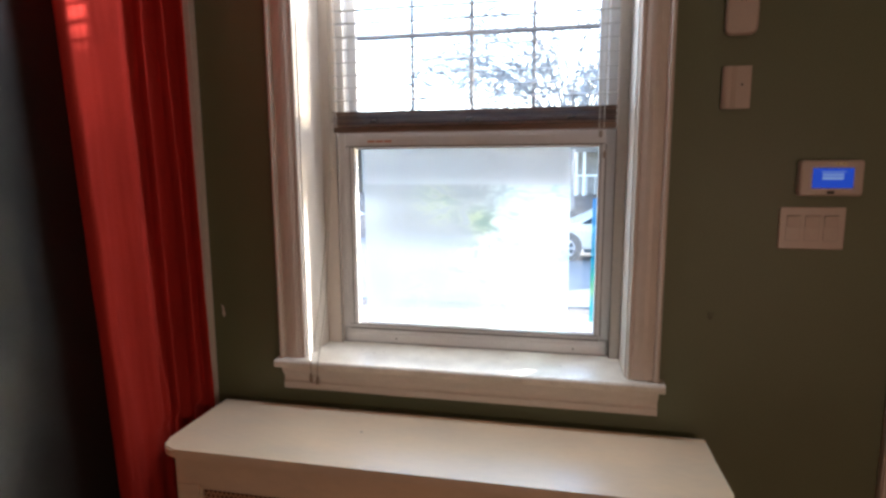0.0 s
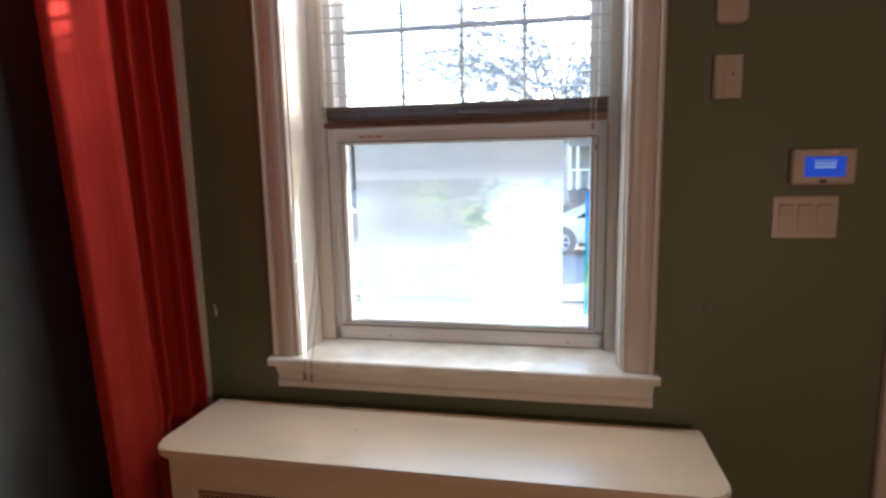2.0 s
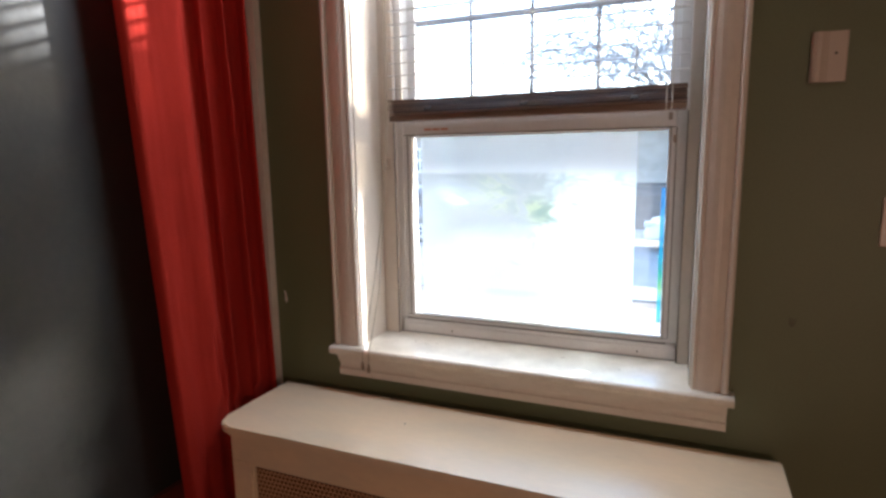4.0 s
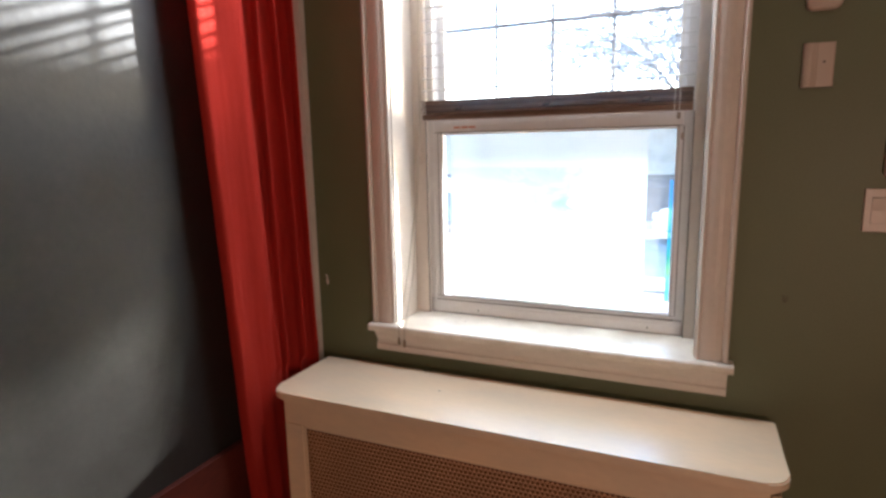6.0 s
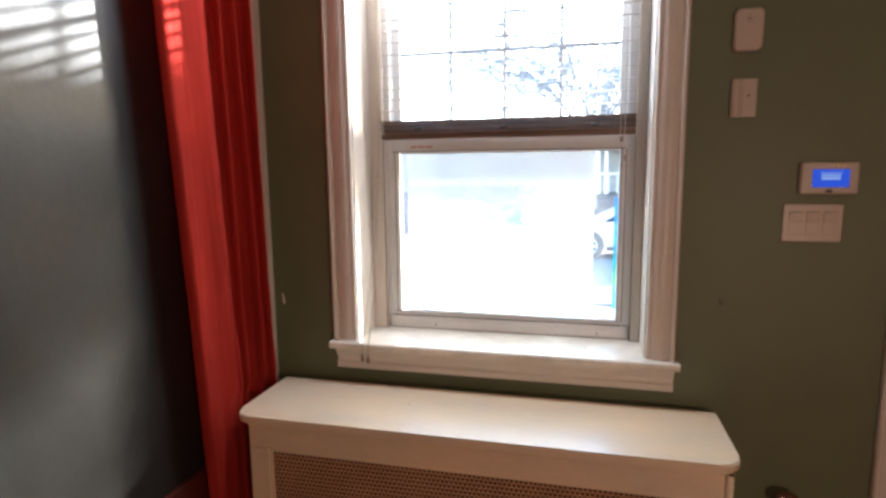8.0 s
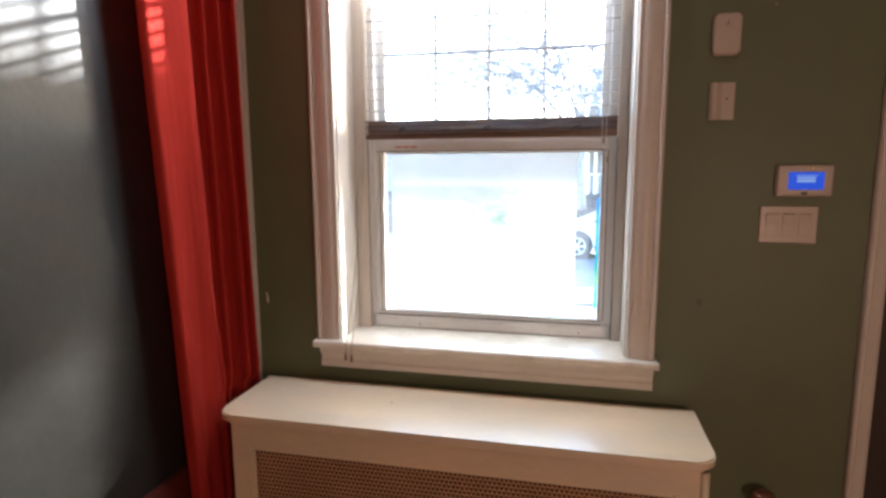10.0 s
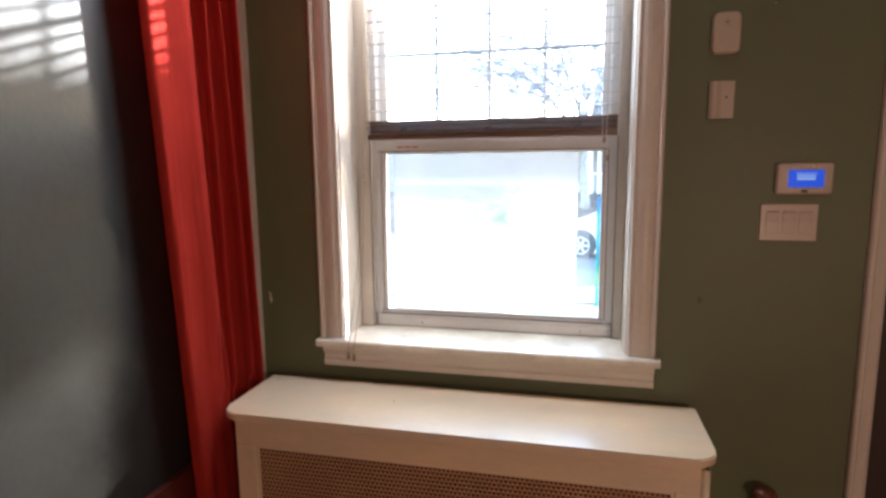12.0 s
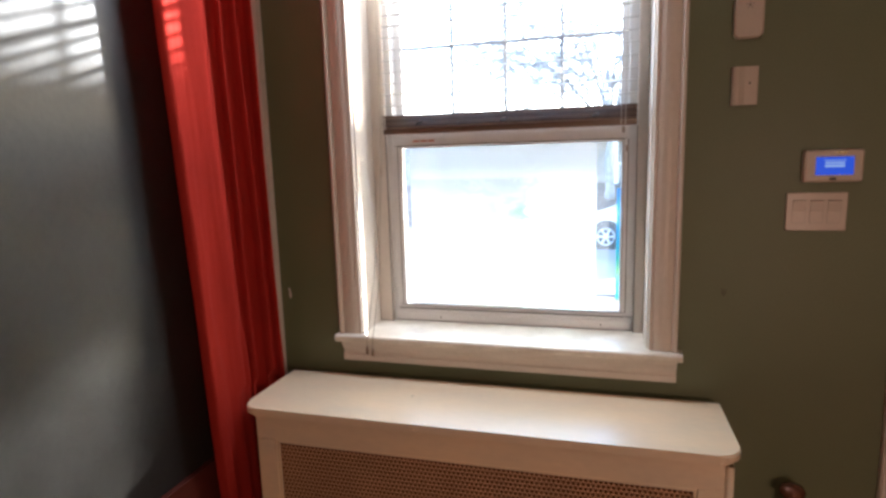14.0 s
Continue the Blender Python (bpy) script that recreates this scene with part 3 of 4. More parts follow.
for x in (-0.335, -0.025, 0.285):
    for y in (BY - 0.031, BY + 0.024):
        part("ladder_cord", tube([(x, y, 1.577), (x, y, 2.40)], 0.0011, 6), CORD, blind, "thin pale cord")
    part("cord_knot", tube([(x - 0.010, BY - 0.0335, 1.532), (x - 0.004, BY - 0.036, 1.537), (x + 0.004, BY - 0.036, 1.535), (x + 0.010, BY - 0.0335, 1.541)], 0.0046, 6), DARKMARK, blind, "dark cord tie")
for x in (0.366, 0.380):
    part("tilt_cord", tube([(x, BY - 0.034, 2.39), (x + 0.002, BY - 0.035, 1.95), (x, BY - 0.034, 1.50)], 0.0012, 6), CORD, blind, "thin pale cord")

TASSEL_WOOD = material("tan_tassel_wood", (0.22, 0.155, 0.10), 0.5, vary=0.15, bump=0)
OLDCORD = material("greyed_cord", (0.34, 0.29, 0.22), 0.8, vary=0.1, bump=0)
lift = thing("blind_lift_cord", (-0.51, -0.06, 0.69), "pair of thin pale blind cords with tassels over the sill", "cord")
for k, x in enumerate((-0.512, -0.490)):
    pts = [(-0.482 + 0.006 * k, 0.100, 2.39), (-0.486 + 0.006 * k, 0.096, 1.50), (-0.497 + 0.006 * k, 0.070, 1.20), (x + 0.004, 0.010, 0.95), (x, -0.052, 0.785), (x - 0.001, -0.0615, 0.765), (x - 0.002, -0.0620, 0.735 - 0.006 * k)]
    part("cord", tube(pts, 0.0014, 6), OLDCORD, lift)
    z = 0.735 - 0.006 * k
    part("tassel", tube([(x - 0.002, -0.0625, z), (x - 0.002, -0.0625, z - 0.006), (x - 0.002, -0.0625, z - 0.024), (x - 0.002, -0.0625, z - 0.030)], [0.0018, 0.0042, 0.0062, 0.0045], 10), TASSEL_WOOD, lift, "small wooden tassel", True)
cleat = thing("cord_cleat", (-0.515, 0.16, 1.36), "small white cord cleat on the window stop", "cleat")
part("base", plate(-0.521, -0.509, 1.345, 1.385, 0.164, 0.160, 0.003), PLASTIC, cleat)
for z in (1.352, 1.378):
    part("peg", tube([(-0.515, 0.161, z), (-0.515, 0.150, z), (-0.515, 0.146, z + 0.004 * (1 if z > 1.36 else -1))], 0.0028, 8), PLASTIC, cleat)

# ---- curtain ----
curtain = thing("curtain", (-0.9, -0.3, 0.0), "floor-length red cloth curtain hanging in loose folds", "curtain")


def curtain_cloth():
    bm = bmesh.new()
    nu, nv = 170, 80
    grid = []
    for j in range(nv + 1):
        v = j / nv
        z = 0.03 + v * 2.33
        row = []
        near_y = -0.440 - 0.135 * v ** 0.7
        far_y = -0.018 - 0.045 * v
        for i in range(nu + 1):
            u = i / nu
            # a broad flat fold at the near edge, narrower ones toward the corner
            y = near_y + (far_y - near_y) * u
            x = -0.858 - (0.050 - 0.036 * (1 - v)) * u
            if u < 0.43:
                x += 0.020 * math.sin(math.pi * (u / 0.43) ** 1.5) + 0.009 * math.sin(19 * u + 1.6 * v + 0.6) + 0.003 * math.sin(23 * u - 2.0 * v)
            else:
                w = (u - 0.43) / 0.57
                edge = min(1.0, w * 8) * min(1.0, (1 - w) * 6 + 0.35)
                phase = 2 * math.pi * (3.1 * w ** 0.9 + 0.07 * math.sin(2.6 * v + 4 * w))
                x -= edge * (0.040 * math.cos(phase) + 0.004 + 0.008 * math.sin(3 * v + 9 * w))
                y += 0.022 * edge * math.sin(phase)
            # a small pinched crease low on the broad fold
            low = math.exp(-((v - 0.28) / 0.075) ** 4)
            x += low * (0.012 * math.exp(-((u - 0.395 + 0.1 * (v - 0.28)) / 0.012) ** 2) - 0.012 * math.exp(-((u - 0.36 + 0.1 * (v - 0.28)) / 0.014) ** 2))
            if u < 0.045:
                x -= 0.022 * (1 - u / 0.045) ** 2
            x += 0.005 * noise.noise((u * 6, v * 4, 1.7)) + 0.0018 * noise.noise((u * 25, v * 14, 5.2))
            if z < 0.66 and y > -0.41:    # pressed back beside the radiator cover
                x = min(x, -0.857 - 0.004 * math.sin(40 * u))
            row.append(bm.verts.new((x, y, z)))
        grid.append(row)
    for a, b in zip(grid, grid[1:]):
        for i in range(nu):
            bm.faces.new((a[i], a[i + 1], b[i + 1], b[i]))
    bmesh.ops.solidify(bm, geom=bm.faces[:], thickness=0.0025)
    return bm


part("cloth", curtain_cloth(), RED, curtain, smooth=True)
rod = thing("curtain_rod", (-0.9, -0.3, 2.37), "dark metal curtain rod on the wall", "curtain rod")
part("pole", tube([(-0.885, -0.66, 2.375), (-0.885, -0.012, 2.375)], 0.010, 12), DARKMARK, rod, smooth=True)
for y in (-0.60, -0.06):
    part("bracket", tube([(-0.95, y, 2.375), (-0.885, y, 2.375)], 0.006, 8), DARKMARK, rod)

# ---- radiator cover ----
cover = thing("radiator_cover", (-0.08, -0.2, 0), "cream painted wooden radiator cover with perforated metal grille", "radiator cover")
KX0, KX1, KF, KB = -0.836, 0.679, -0.392, -0.046


def cover_top(inset, z0, z1, r):
    x0, x1, f, b = KX0 + inset, KX1 - inset, KF + inset, KB
    pts = [(x1, b), (x0, b)]
    for cx, a0 in ((x0 + r, 180), (x1 - r, 270)):
        for k in range(9):
            a = radians(a0 + 90 * k / 8)
            pts.append((cx + r * math.cos(a), f + r + r * math.sin(a)))
    return prism(pts, "z", z0, z1)


bm = cover_top(0.0, 0.590, 0.6155, 0.060)
bmesh.ops.bevel(bm, geom=[e for e in bm.edges if abs(e.verts[0].co.z - e.verts[1].co.z) < 1e-5 and min(e.verts[0].co.y, e.verts[1].co.y) < KB - 0.001], offset=0.004, segments=2, affect="EDGES")
part("top_board", bm, COVER, cover, "cream top board with rounded front corners")
part("top_moulding", cover_top(0.018, 0.5765, 0.5895, 0.042), COVER, cover)
BX_0, BX_1, BF = KX0 + 0.042, KX1 - 0.018, KF + 0.024
GX0, GX1, GZ0, GZ1 = -0.726, 0.572, 0.09, 0.499
part("top_rail", box(BX_0 + 0.0, BX_1, BF, BF + 0.02, GZ1 + 0.001, 0.5745, 0.002), COVER, cover)
part("bottom_rail", box(BX_0, BX_1, BF, BF + 0.02, 0.002, GZ0, 0.002), COVER, cover)
part("stile", box(BX_0, GX0, BF, BF + 0.02, GZ0 + 0.001, GZ1, 0.002), COVER, cover)
part("stile", box(GX1, BX_1, BF, BF + 0.02, GZ0 + 0.001, GZ1, 0.002), COVER, cover)
part("side_panel", box(BX_0, BX_0 + 0.02, BF + 0.0205, KB, 0.002, 0.5745, 0.002), COVER, cover)
part("side_panel", box(BX_1 - 0.02, BX_1, BF + 0.0205, KB, 0.002, 0.5745, 0.002), COVER, cover)
part("corner_post", tube([(BX_1 - 0.012, BF + 0.001, 0.002), (BX_1 - 0.012, BF + 0.001, 0.5745)], 0.012, 12), COVER, cover, smooth=True)
for z0, z1 in ((GZ1 - 0.012, GZ1), (GZ0, GZ0 + 0.012)):
    part("panel_bead", box(GX0, GX1, BF + 0.004, BF + 0.013, z0, z1, 0.003), COVER, cover)
for x0, x1 in ((GX0, GX0 + 0.010), (GX1 - 0.010, GX1)):
    part("panel_bead", box(x0, x1, BF + 0.005, BF + 0.0135, GZ0 + 0.0125, GZ1 - 0.0125, 0.003), COVER, cover)


def grille_sheet():
    """A thin sheet with a lattice of round holes whose crossings stand a little proud."""
    pitch = 0.0140
    nx, nz = int((GX1 - GX0) / pitch), int((GZ1 - GZ0) / pitch)
    sx, sz = (GX1 - GX0) / nx, (GZ1 - GZ0) / nz
    verts, faces = [], []
    y = BF + 0.015
    ring = [(math.cos(radians(45 * k)), math.sin(radians(45 * k))) for k in range(8)]
    rim = ((1, 0), (1, 1), (0, 1), (-1, 1), (-1, 0), (-1, -1), (0, -1), (1, -1))
    for i in range(nx):
        for j in range(nz):
            if j % 2 and i == nx - 1:
                continue
            cx, cz = GX0 + (i + 0.5 + 0.5 * (j % 2)) * sx, GZ0 + (j + 0.5) * sz
            b = len(verts)
            for dx, dz in ring:
                verts.append((cx + 0.0056 * dx, y, cz + 0.0056 * dz))
            for dx, dz in rim:
                verts.append((cx + dx * sx / 2, y - (0.0022 if dx * dz else 0.0), cz + dz * sz / 2))
            for k in range(8):
                faces.append((b + k, b + (k + 1) % 8, b + 8 + (k + 1) % 8, b + 8 + k))
    me = bpy.data.meshes.new("grille")
    me.from_pydata(verts, [], faces)
    me.materials.append(BRASS)
    return me


grille = new("grille", grille_sheet())
grille.parent = cover
grille.matrix_basis = place_of(cover).inverted()
tagged(grille, "tan perforated metal grille")
for x, y, w in ((-0.415, KB - 0.004, 0.010), (-0.395, KB - 0.003, 0.006), (-0.300, -0.190, 0.003)):
    part("nick", prism([(x - w, y - 0.002), (x - w * 0.2, y - 0.004), (x + w, y - 0.001), (x + w * 0.5, y + 0.002), (x - w * 0.7, y + 0.002)], "z", 0.6150, 0.6160), DARKMARK, cover, "small dark nick in the paint")
# brown sheet added close behind the grille, in place of the shaded hollow
part("shade_backing", box(BX_0 + 0.021, BX_1 - 0.021, BF + 0.028, BF + 0.033, 0.002, 0.56), SHADE, cover, "added brown sheet for the shaded inside of the cover")

valve = thing("radiator_valve", (0.894, -0.06, 0.0), "brown lacquered radiator valve on a riser pipe", "valve")
part("riser", tube([(0.894, -0.06, 0.0), (0.894, -0.06, 0.306)], 0.013, 14), COPPER, valve, smooth=True)
part("body", tube([(0.894, -0.06, 0.276), (0.894, -0.06, 0.286), (0.894, -0.06, 0.326), (0.894, -0.06, 0.336)], [0.016, 0.024, 0.024, 0.014], 16), COPPER, valve, smooth=True)
part("knob", tube([(0.894, -0.06, 0.334), (0.894, -0.06, 0.339), (0.894, -0.06, 0.354), (0.894, -0.06, 0.367), (0.894, -0.06, 0.373)], [0.020, 0.034, 0.037, 0.030, 0.014], 18), COPPER, valve, "rounded brown knob", True)

# ---- wall fittings ----
# plastic colour darkened to stand in for the shaded gap at each rocker
GAP = material("shaded_plastic_gap", (0.40, 0.34, 0.28), 0.5, vary=0.05, bump=0)
switch = thing("light_switch", (0.92, -0.003, 1.22), "ivory triple rocker light switch plate", "light switch")
part("plate", plate(0.840, 1.000, 1.163, 1.277, -0.0005, -0.007, 0.004), PLASTIC, switch)
for k in range(3):
    x = 0.874 + 0.046 * k
    part("rocker", prism([(-0.0068, 1.187), (-0.0085, 1.187), (-0.0078, 1.220), (-0.0105, 1.2515), (-0.0068, 1.2535)], "x", x - 0.0165, x + 0.0165), PLASTIC, switch)
    part("gap", box(x - 0.0178, x + 0.0178, -0.0074, -0.0066, 1.1855, 1.2562), GAP, switch, "darker strip in place of the shaded gap round the rocker")

keypad = thing("alarm_keypad", (0.95, -0.012, 1.355), "ivory alarm keypad with a lit blue screen", "keypad")
part("housing", plate(0.875, 1.027, 1.307, 1.401, -0.0005, -0.024, 0.009, 0.006), PLASTIC, keypad)
part("screen", box(0.905, 1.001, -0.0252, -0.0243, 1.328, 1.380), SCREEN, keypad, "lit blue screen")
bm = box(0.925, 0.982, -0.0258, -0.0254, 1.3690, 1.3712)
box(0.928, 0.978, -0.0258, -0.0254, 1.3600, 1.3655, bm=bm)
box(0.928, 0.978, -0.0258, -0.0254, 1.3500, 1.3575, bm=bm)
part("screen_lines", bm, SCREENTEXT, keypad, "pale lines of small writing")
part("badge", box(0.942, 0.959, -0.0252, -0.0243, 1.3125, 1.3205), DARKMARK, keypad, "small dark badge")
for x in (0.961, 0.975):
    part("indicator", box(x, x + 0.003, -0.0252, -0.0243, 1.3885, 1.3940), AMBER, keypad, "tiny amber light")

sensor = thing("wall_sensor", (0.71, -0.01, 1.59), "small ivory curved sensor box with a dark hole", "sensor")
prof = [(0.674, -0.0005), (0.674, -0.012), (0.677, -0.017), (0.684, -0.0205), (0.692, -0.0205), (0.700, -0.017), (0.708, -0.014), (0.742, -0.013), (0.745, -0.011), (0.745, -0.0005)]
part("housing", prism(prof, "z", 1.538, 1.648), PLASTIC, sensor)
part("hole", tube([(0.722, -0.0150, 1.600), (0.722, -0.0125, 1.600)], 0.0032, 10), DARKMARK, sensor, "small dark hole")

chime = thing("wall_chime", (0.712, -0.015, 1.79), "ivory rounded chime box with small speaker holes", "chime")
part("housing", plate(0.672, 0.752, 1.727, 1.849, -0.0005, -0.019, 0.018, 0.007), PLASTIC, chime)
for k in range(5):
    a = radians(72 * k + 18)
    x, z = 0.712 + 0.009 * math.cos(a), 1.818 + 0.009 * math.sin(a)
    part("speaker_hole", tube([(x, -0.0198, z), (x, -0.0185, z)], 0.0016, 8), DARKMARK, chime)
part("button", tube([(0.712, -0.0200, 1.818), (0.712, -0.0185, 1.818)], 0.0030, 10), DARKMARK, chime)
solo("screw_hook", tube([(0.842, 0.0, 1.868), (0.842, -0.006, 1.868), (0.842, -0.009, 1.866)], 0.0022, 8), PLASTIC, "tiny pale screw in the green wall", "screw")

# ceiling lamp added for the weak fill, unseen behind the walk
clamp = thing("ceiling_fill_lamp", (0.95, -2.6, 2.75), "added unseen round flush ceiling lamp", "lamp")
part("canopy", tube([(0.95, -2.6, 2.75), (0.95, -2.6, 2.70), (0.95, -2.6, 2.62)], [0.08, 0.08, 0.18], 24), WHITE, clamp, smooth=True)

# table and lamp base added under the low fill light, unseen behind the walk
fill_lamp_table = thing("fill_lamp_table", (1.40, -2.90, 0), "small dark wooden table, added and unseen, under the fill lamp", "table")
part("tabletop", tube([(1.40, -2.90, 0.555), (1.40, -2.90, 0.580)], 0.22, 28), DOORWOOD, fill_lamp_table)
part("column", tube([(1.40, -2.90, 0.03), (1.40, -2.90, 0.30), (1.40, -2.90, 0.555)], [0.028, 0.020, 0.030], 14), DOORWOOD, fill_lamp_table, smooth=True)
part("foot", tube([(1.40, -2.90, 0.0), (1.40, -2.90, 0.03)], [0.16, 0.13], 24), DOORWOOD, fill_lamp_table)
fill_lamp = thing("fill_lamp", (1.40, -2.90, 0.58), "added unseen fill lamp with a brown lacquered metal base", "lamp")
part("base", tube([(1.40, -2.90, 0.5805), (1.40, -2.90, 0.60), (1.40, -2.90, 0.62), (1.40, -2.90, 0.78)], [0.07, 0.07, 0.014, 0.012], 20), COPPER, fill_lamp, smooth=True)

# ---- outdoors ----
GROUND = -0.9
solo("ground", prism([(OUT + 0.001, GROUND - 0.5), (OUT + 0.001, GROUND), (16.7, GROUND), (17.6, -0.62), (19.2, -0.05), (21.0, 0.14), (600, 0.16), (600, GROUND - 0.5)], "x", -300, 300),
     GRASS, "dry brown winter lawn with a bank across the street", "ground", "structure")
solo("pavement", box(-60, 60, 5.6, 7.1, GROUND - 0.2, GROUND + 0.02, 0.01), CONCRETE, "pale concrete pavement along the street", "pavement", "structure")
solo("kerb", box(-60, 60, 7.6, 7.8, GROUND - 0.2, GROUND + 0.03, 0.01), CONCRETE, "concrete kerb along the street", "kerb", "structure")
solo("road", box(-60, 60, 7.8, 16.5, GROUND - 0.2, GROUND + 0.004), ASPHALT, "worn grey asphalt street", "road", "structure")
solo("house_foundation", box(-1.4, 3.3, OUT + 0.001, OUT + 0.05, GROUND, 0.69), BRICK, "brick base of the house wall outside", "wall", "structure")


def car(x, y, z, paint, label):
    c = thing("parked_car", (x, y, z), label, "car", "cars along the street")
    side = [(-2.10, 0.28), (-2.12, 0.50), (-2.02, 0.64), (-1.40, 0.80), (-1.12, 0.86), (-0.28, 1.38), (0.25, 1.47), (1.10, 1.44), (1.85, 1.05), (2.05, 0.95), (2.10, 0.55), (2.06, 0.28)]
    bm = prism([(x + a, z + b) for a, b in side], "y", y - 0.86, y + 0.86)
    for v in bm.verts:
        if v.co.z > z + 0.95:
            v.co.y = y + (v.co.y - y) * 0.78
    bmesh.ops.bevel(bm, geom=[e for e in bm.edges if abs(e.verts[0].co.y - e.verts[1].co.y) < 0.4], offset=0.05, segments=3, affect="EDGES")
    body = part("body", bm, paint, c, smooth=False)
    for pts in ([(-0.98, 0.90), (-0.30, 1.31), (0.22, 1.39), (0.22, 0.93)], [(0.30, 0.97), (0.30, 1.39), (1.02, 1.37), (1.45, 1.06), (1.40, 0.98)]):
        bm = bmesh.new()
        vs = [bm.verts.new((x + a, y - 0.875 + 0.19 * max(0, b - 0.93) / 0.5, z + b)) for a, b in pts]
        f = bm.faces.new(vs)
        bmesh.ops.solidify(bm, geom=[f], thickness=0.02)
        part("side_window", bm, CARGLASS, body, "dark glass")
    part("headlight", box(x - 2.125, x - 1.85, y - 0.84, y - 0.55, z + 0.58, z + 0.70, 0.03), RIM, body)
    for wx in (-1.32, 1.30):
        part("wheel_arch", tube([(x + wx, y - 0.868, z + 0.33), (x + wx, y - 0.70, z + 0.33)], 0.375, 28), TYRE, body, "dark wheel arch")
        wheel = part("wheel", tube([(x + wx, y - 0.885, z + 0.31), (x + wx, y - 0.68, z + 0.31)], 0.31, 28), TYRE, c, "black tyre")
        part("rim", tube([(x + wx, y - 0.895, z + 0.31), (x + wx, y - 0.880, z + 0.31)], 0.20, 20), DARKGLASS, wheel)
        for k in range(6):
            a = radians(60 * k)
            part("spoke", tube([(x + wx, y - 0.905, z + 0.31), (x + wx + 0.19 * math.cos(a), y - 0.90, z + 0.31 + 0.19 * math.sin(a))], 0.028, 6), RIM, wheel)
        part("rim_ring", tube([(x + wx + 0.20 * math.cos(radians(15 * k)), y - 0.90, z + 0.31 + 0.20 * math.sin(radians(15 * k))) for k in range(25)], 0.018, 6), RIM, wheel)


    # black box put in for the shadow gap below the body
    part("rocker_shadow_gap", box(x - 0.90, x + 0.88, y - 0.862, y - 0.70, z + 0.20, z + 0.285, 0.01), TYRE, body, "black strip for the shadow gap under the sill")


car(1.69, 13.2, GROUND + 0.004, CARPAINT, "silver hatchback parked along the street")
DARKPAINT = material("dark_blue_car_paint", (0.03, 0.035, 0.05), 0.3, metal=0.2, vary=0.04, bump=0, coat=0.5)
car(-7.3, 13.2, GROUND + 0.004, DARKPAINT, "dark blue hatchback parked along the street")


FACADE = material("brown_house_siding", (0.31, 0.275, 0.25), 0.8, vary=0.2, scale=2, fine=20, bump=0.1)


def house(x0, x1, y0, depth, eave, ridge, windows, label):
    """A low house: wall, roof, and framed windows of two by two panes at the given places."""
    h = thing("far_house", ((x0 + x1) / 2, y0, GROUND), label, "house", "houses across the street")
    part("wall", box(x0, x1, y0, y0 + depth, GROUND, eave), FACADE, h)
    part("roof", prism([(y0 - 0.5, eave), (y0 + depth / 2, ridge), (y0 + depth + 0.5, eave)], "x", x0 - 0.4, x1 + 0.4), ROOF, h)
    for wx, wz, half, tall in windows:
        w = part("window", box(wx - half, wx + half, y0 - 0.06, y0 - 0.002, wz, wz + tall, 0.01), CEIL, h, "white window frame")
        for sx in (-0.5, 0.5):
            for sz in (0.26, 0.74):
                part("pane", box(wx + sx * half - half * 0.42, wx + sx * half + half * 0.42, y0 - 0.075, y0 - 0.0605, wz + tall * (sz - 0.21), wz + tall * (sz + 0.21)), DARKGLASS, w)
    return h


home = house(-9.0, 7.5, 24.2, 8.0, 2.5, 3.6, [(3.2, 0.9, 0.5, 1.2), (5.6, 0.9, 0.5, 1.2)], "brown house with a white-posted porch across the street")
for x in (0.78, 1.10, 2.3, 3.5):
    part("porch_post", box(x - 0.055, x + 0.055, 22.95, 23.06, 0.10, 1.92), CEIL, home, "white porch post")
part("porch_beam", box(0.2, 4.0, 22.90, 23.10, 1.925, 2.15), ROOF, home, "dark porch beam")
part("porch_rail", box(0.72, 3.5, 22.98, 23.03, 0.93, 1.00), CEIL, home, "white porch rail")
part("porch_roof", prism([(22.7, 2.155), (24.19, 2.155), (24.19, 2.45), (22.7, 2.22)], "x", 0.1, 4.1), ROOF, home, "grey porch roof")
for k in range(7):
    part("baluster", box(0.86 + 0.34 * k, 0.89 + 0.34 * k, 22.99, 23.02, 0.15, 0.925), CEIL, home, "white baluster")
house(-22.0, -9.5, 25.0, 8.0, 2.4, 3.5, [(-10.1, 0.2, 0.45, 0.75), (-10.1, 1.25, 0.45, 0.75), (-12.0, 0.6, 0.5, 1.2)], "brown house with white-framed windows across the street")


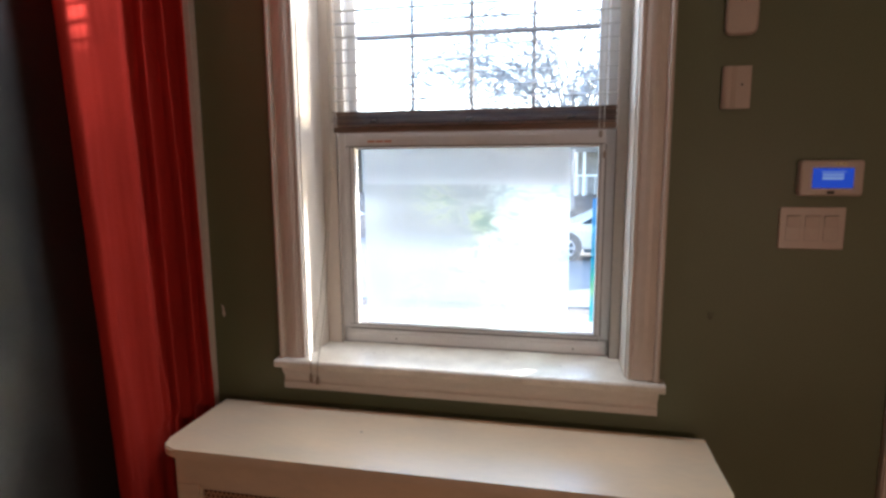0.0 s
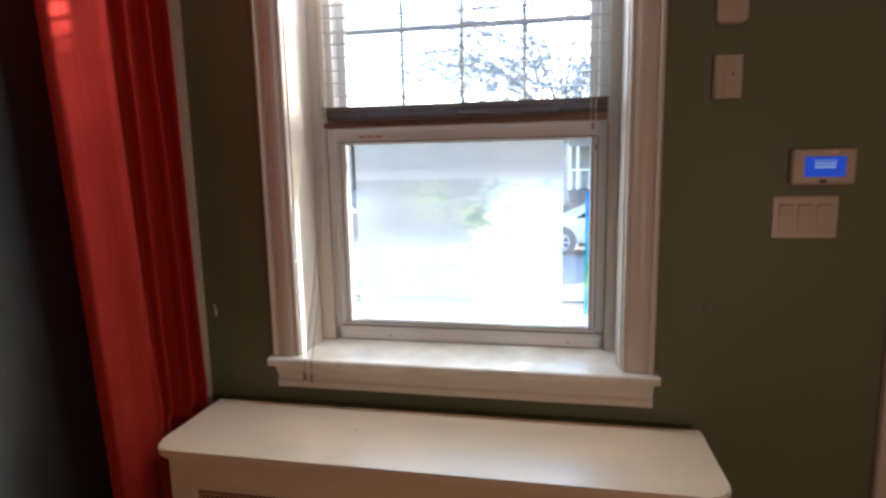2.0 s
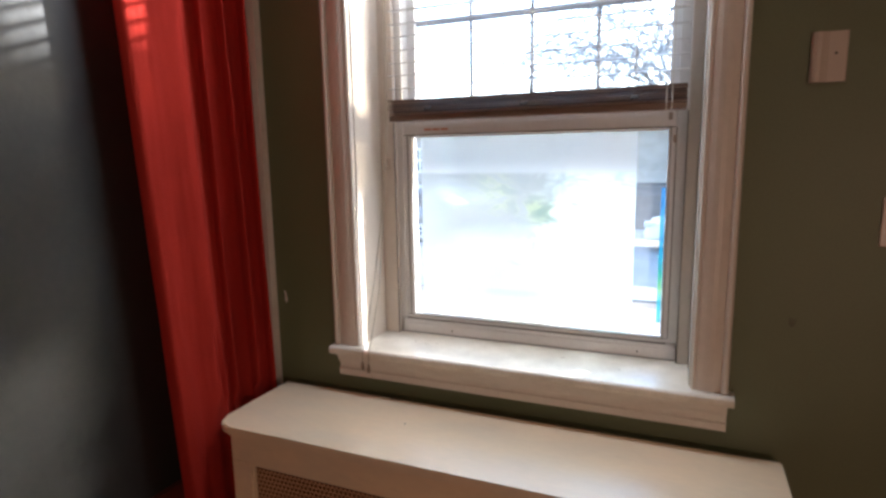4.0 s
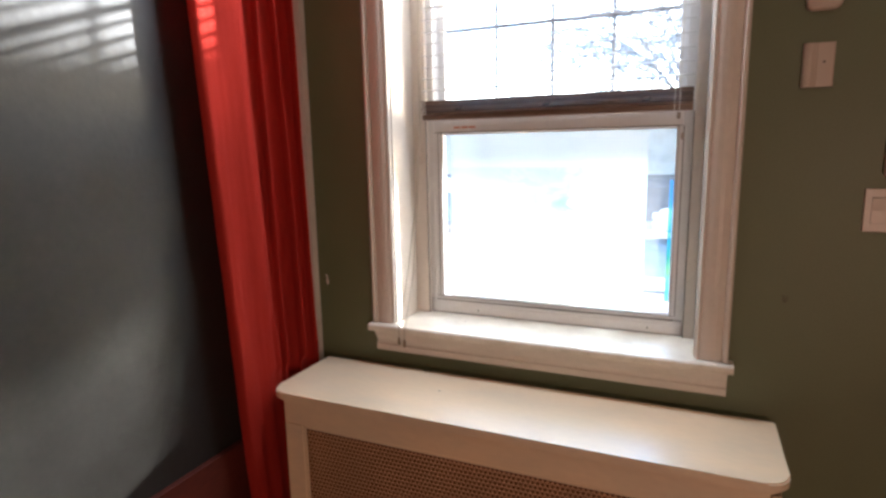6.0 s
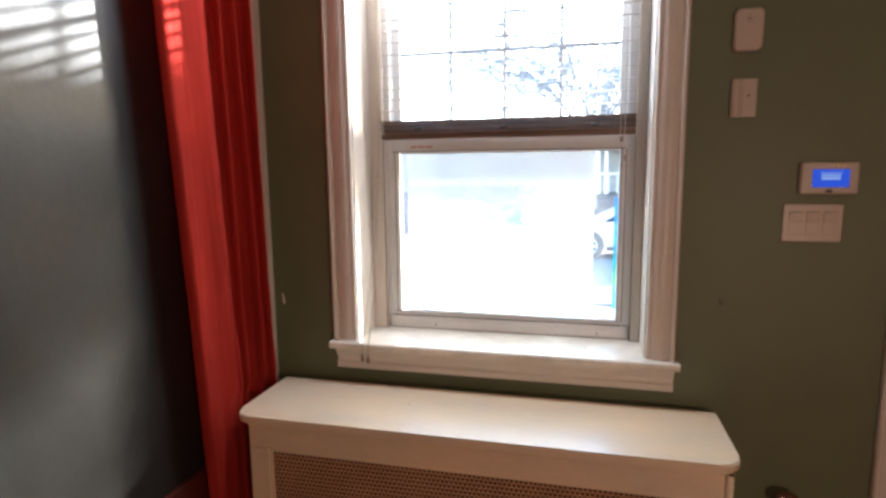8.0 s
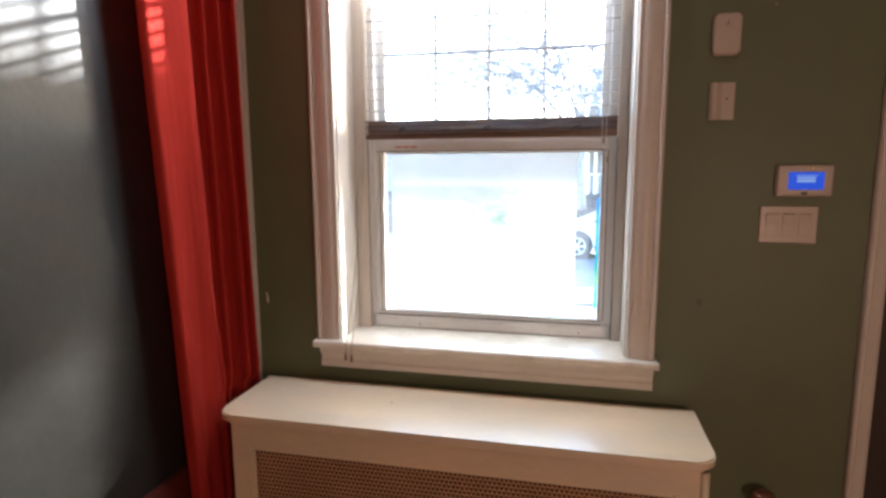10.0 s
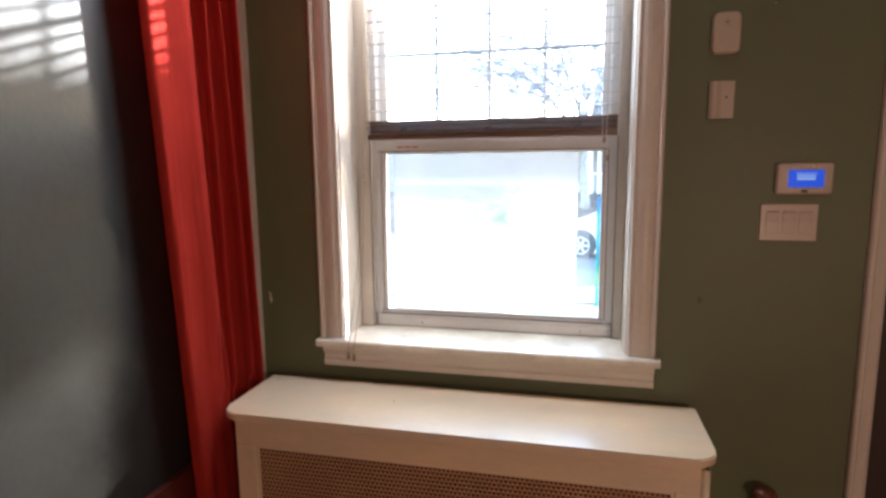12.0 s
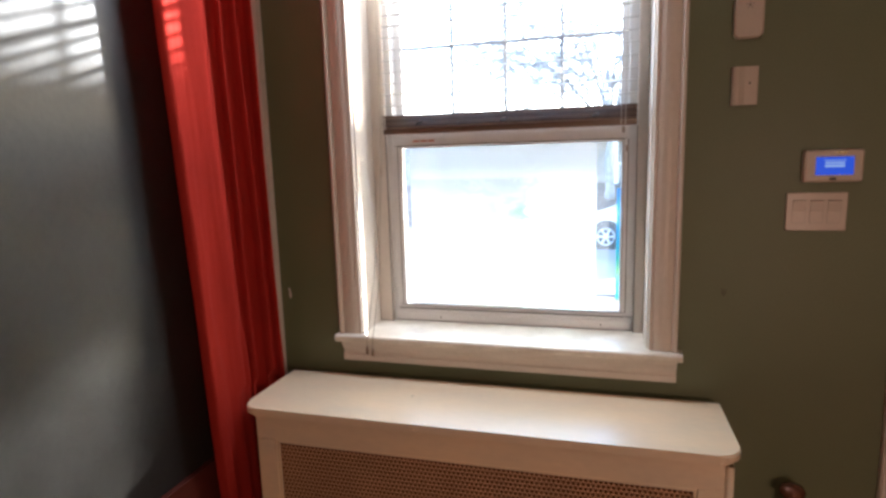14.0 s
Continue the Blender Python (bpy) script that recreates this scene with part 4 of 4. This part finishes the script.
def weeping_tree(x, y, base, seed):
    """A bare ornamental tree: a short trunk, limbs that arch over to the ground, and many hanging twigs."""
    rng = random.Random(seed)
    t = thing("street_tree", (x, y, base), "bare winter tree with arching thin branches", "tree")
    fork = Vector((x + 0.05, y, base + 2.05))
    part("trunk", tube([(x, y, base - 0.15), (x + 0.02, y, base + 0.25), (x - 0.04, y, base + 1.4), fork], [0.22, 0.15, 0.13, 0.11], 12), BARK, t, smooth=True)
    bm = bmesh.new()

    def arch(p, heading, reach, rise, drop, r, steps):
        """Points along a branch that climbs, bends over and hangs."""
        pts, rad = [], []
        bend = rng.uniform(-0.5, 0.5)
        for k in range(steps + 1):
            f = k / steps
            a = heading + bend * f
            pts.append(p + Vector((math.cos(a) * reach * f, math.sin(a) * reach * f, rise * math.sin(min(1.0, f * 1.35) * math.pi / 2) - drop * f ** 2.4))
                       + Vector((rng.uniform(-1, 1), rng.uniform(-1, 1), rng.uniform(-1, 1))) * 0.012 * reach * f)
            rad.append(max(0.0155, r * (1 - 0.85 * f)))
        return pts, rad

    for k in range(19):
        heading = 2 * math.pi * k / 19 + rng.uniform(-0.15, 0.15)
        limb, rad = arch(fork, heading, rng.uniform(3.4, 5.8), rng.uniform(3.0, 5.4), rng.uniform(1.0, 2.6), 0.055, 10)
        tube(limb, rad, 5, bm, caps=False)
        for m in range(2, 11):
            for _ in range(2):
                branch, brad = arch(limb[m], heading + rng.uniform(-0.8, 0.8), rng.uniform(1.4, 3.0), rng.uniform(0.3, 1.0), rng.uniform(0.6, 2.4), 0.030, 8)
                tube(branch, brad, 3, bm, caps=False)
                for q in (2, 4, 6, 7):
                    twig, trad = arch(branch[q], heading + rng.uniform(-1.0, 1.0), rng.uniform(0.35, 1.0), rng.uniform(0.0, 0.4), rng.uniform(0.1, 0.8), 0.017, 4)
                    tube(twig, trad, 3, bm, caps=False)
    me = bpy.data.meshes.new("branches")
    bm.to_mesh(me)
    bm.free()
    me.materials.append(BARK)
    ob = new("branches", me)
    ob.parent = t
    ob.matrix_basis = place_of(t).inverted()


weeping_tree(0.50, 19.0, -0.12, 5)

# unseen open frame added beside the house; its deep beams shade the low sun
porch = thing("porch", (3.5, 6.0, GROUND), "added unseen open frame with deep grey beams that block the sun", "porch")
part("beam", box(3.42, 3.58, 5.301, 9.3, 3.50, 4.06, 0.01), ROOF, porch)
part("beam", box(3.42, 3.58, 2.9, 5.099, 3.50, 4.06, 0.01), ROOF, porch)
part("cross_beam", box(1.2, 5.6, 5.1, 5.3, 3.19, 3.75, 0.01), ROOF, porch)
for py in (3.0, 9.2):
    part("post", box(3.44, 3.56, py - 0.06, py + 0.06, GROUND, 3.499), BARK, porch)

# ---- floor strips ----
for i in range(26):
    x0 = LEFT + i * 0.15
    bm = box(x0 + 0.001, x0 + 0.149, BACK, -0.001, -0.012, 0.0, 0.002, segments=1)
    part("floor_board", bm, FLOORWOOD, floor)
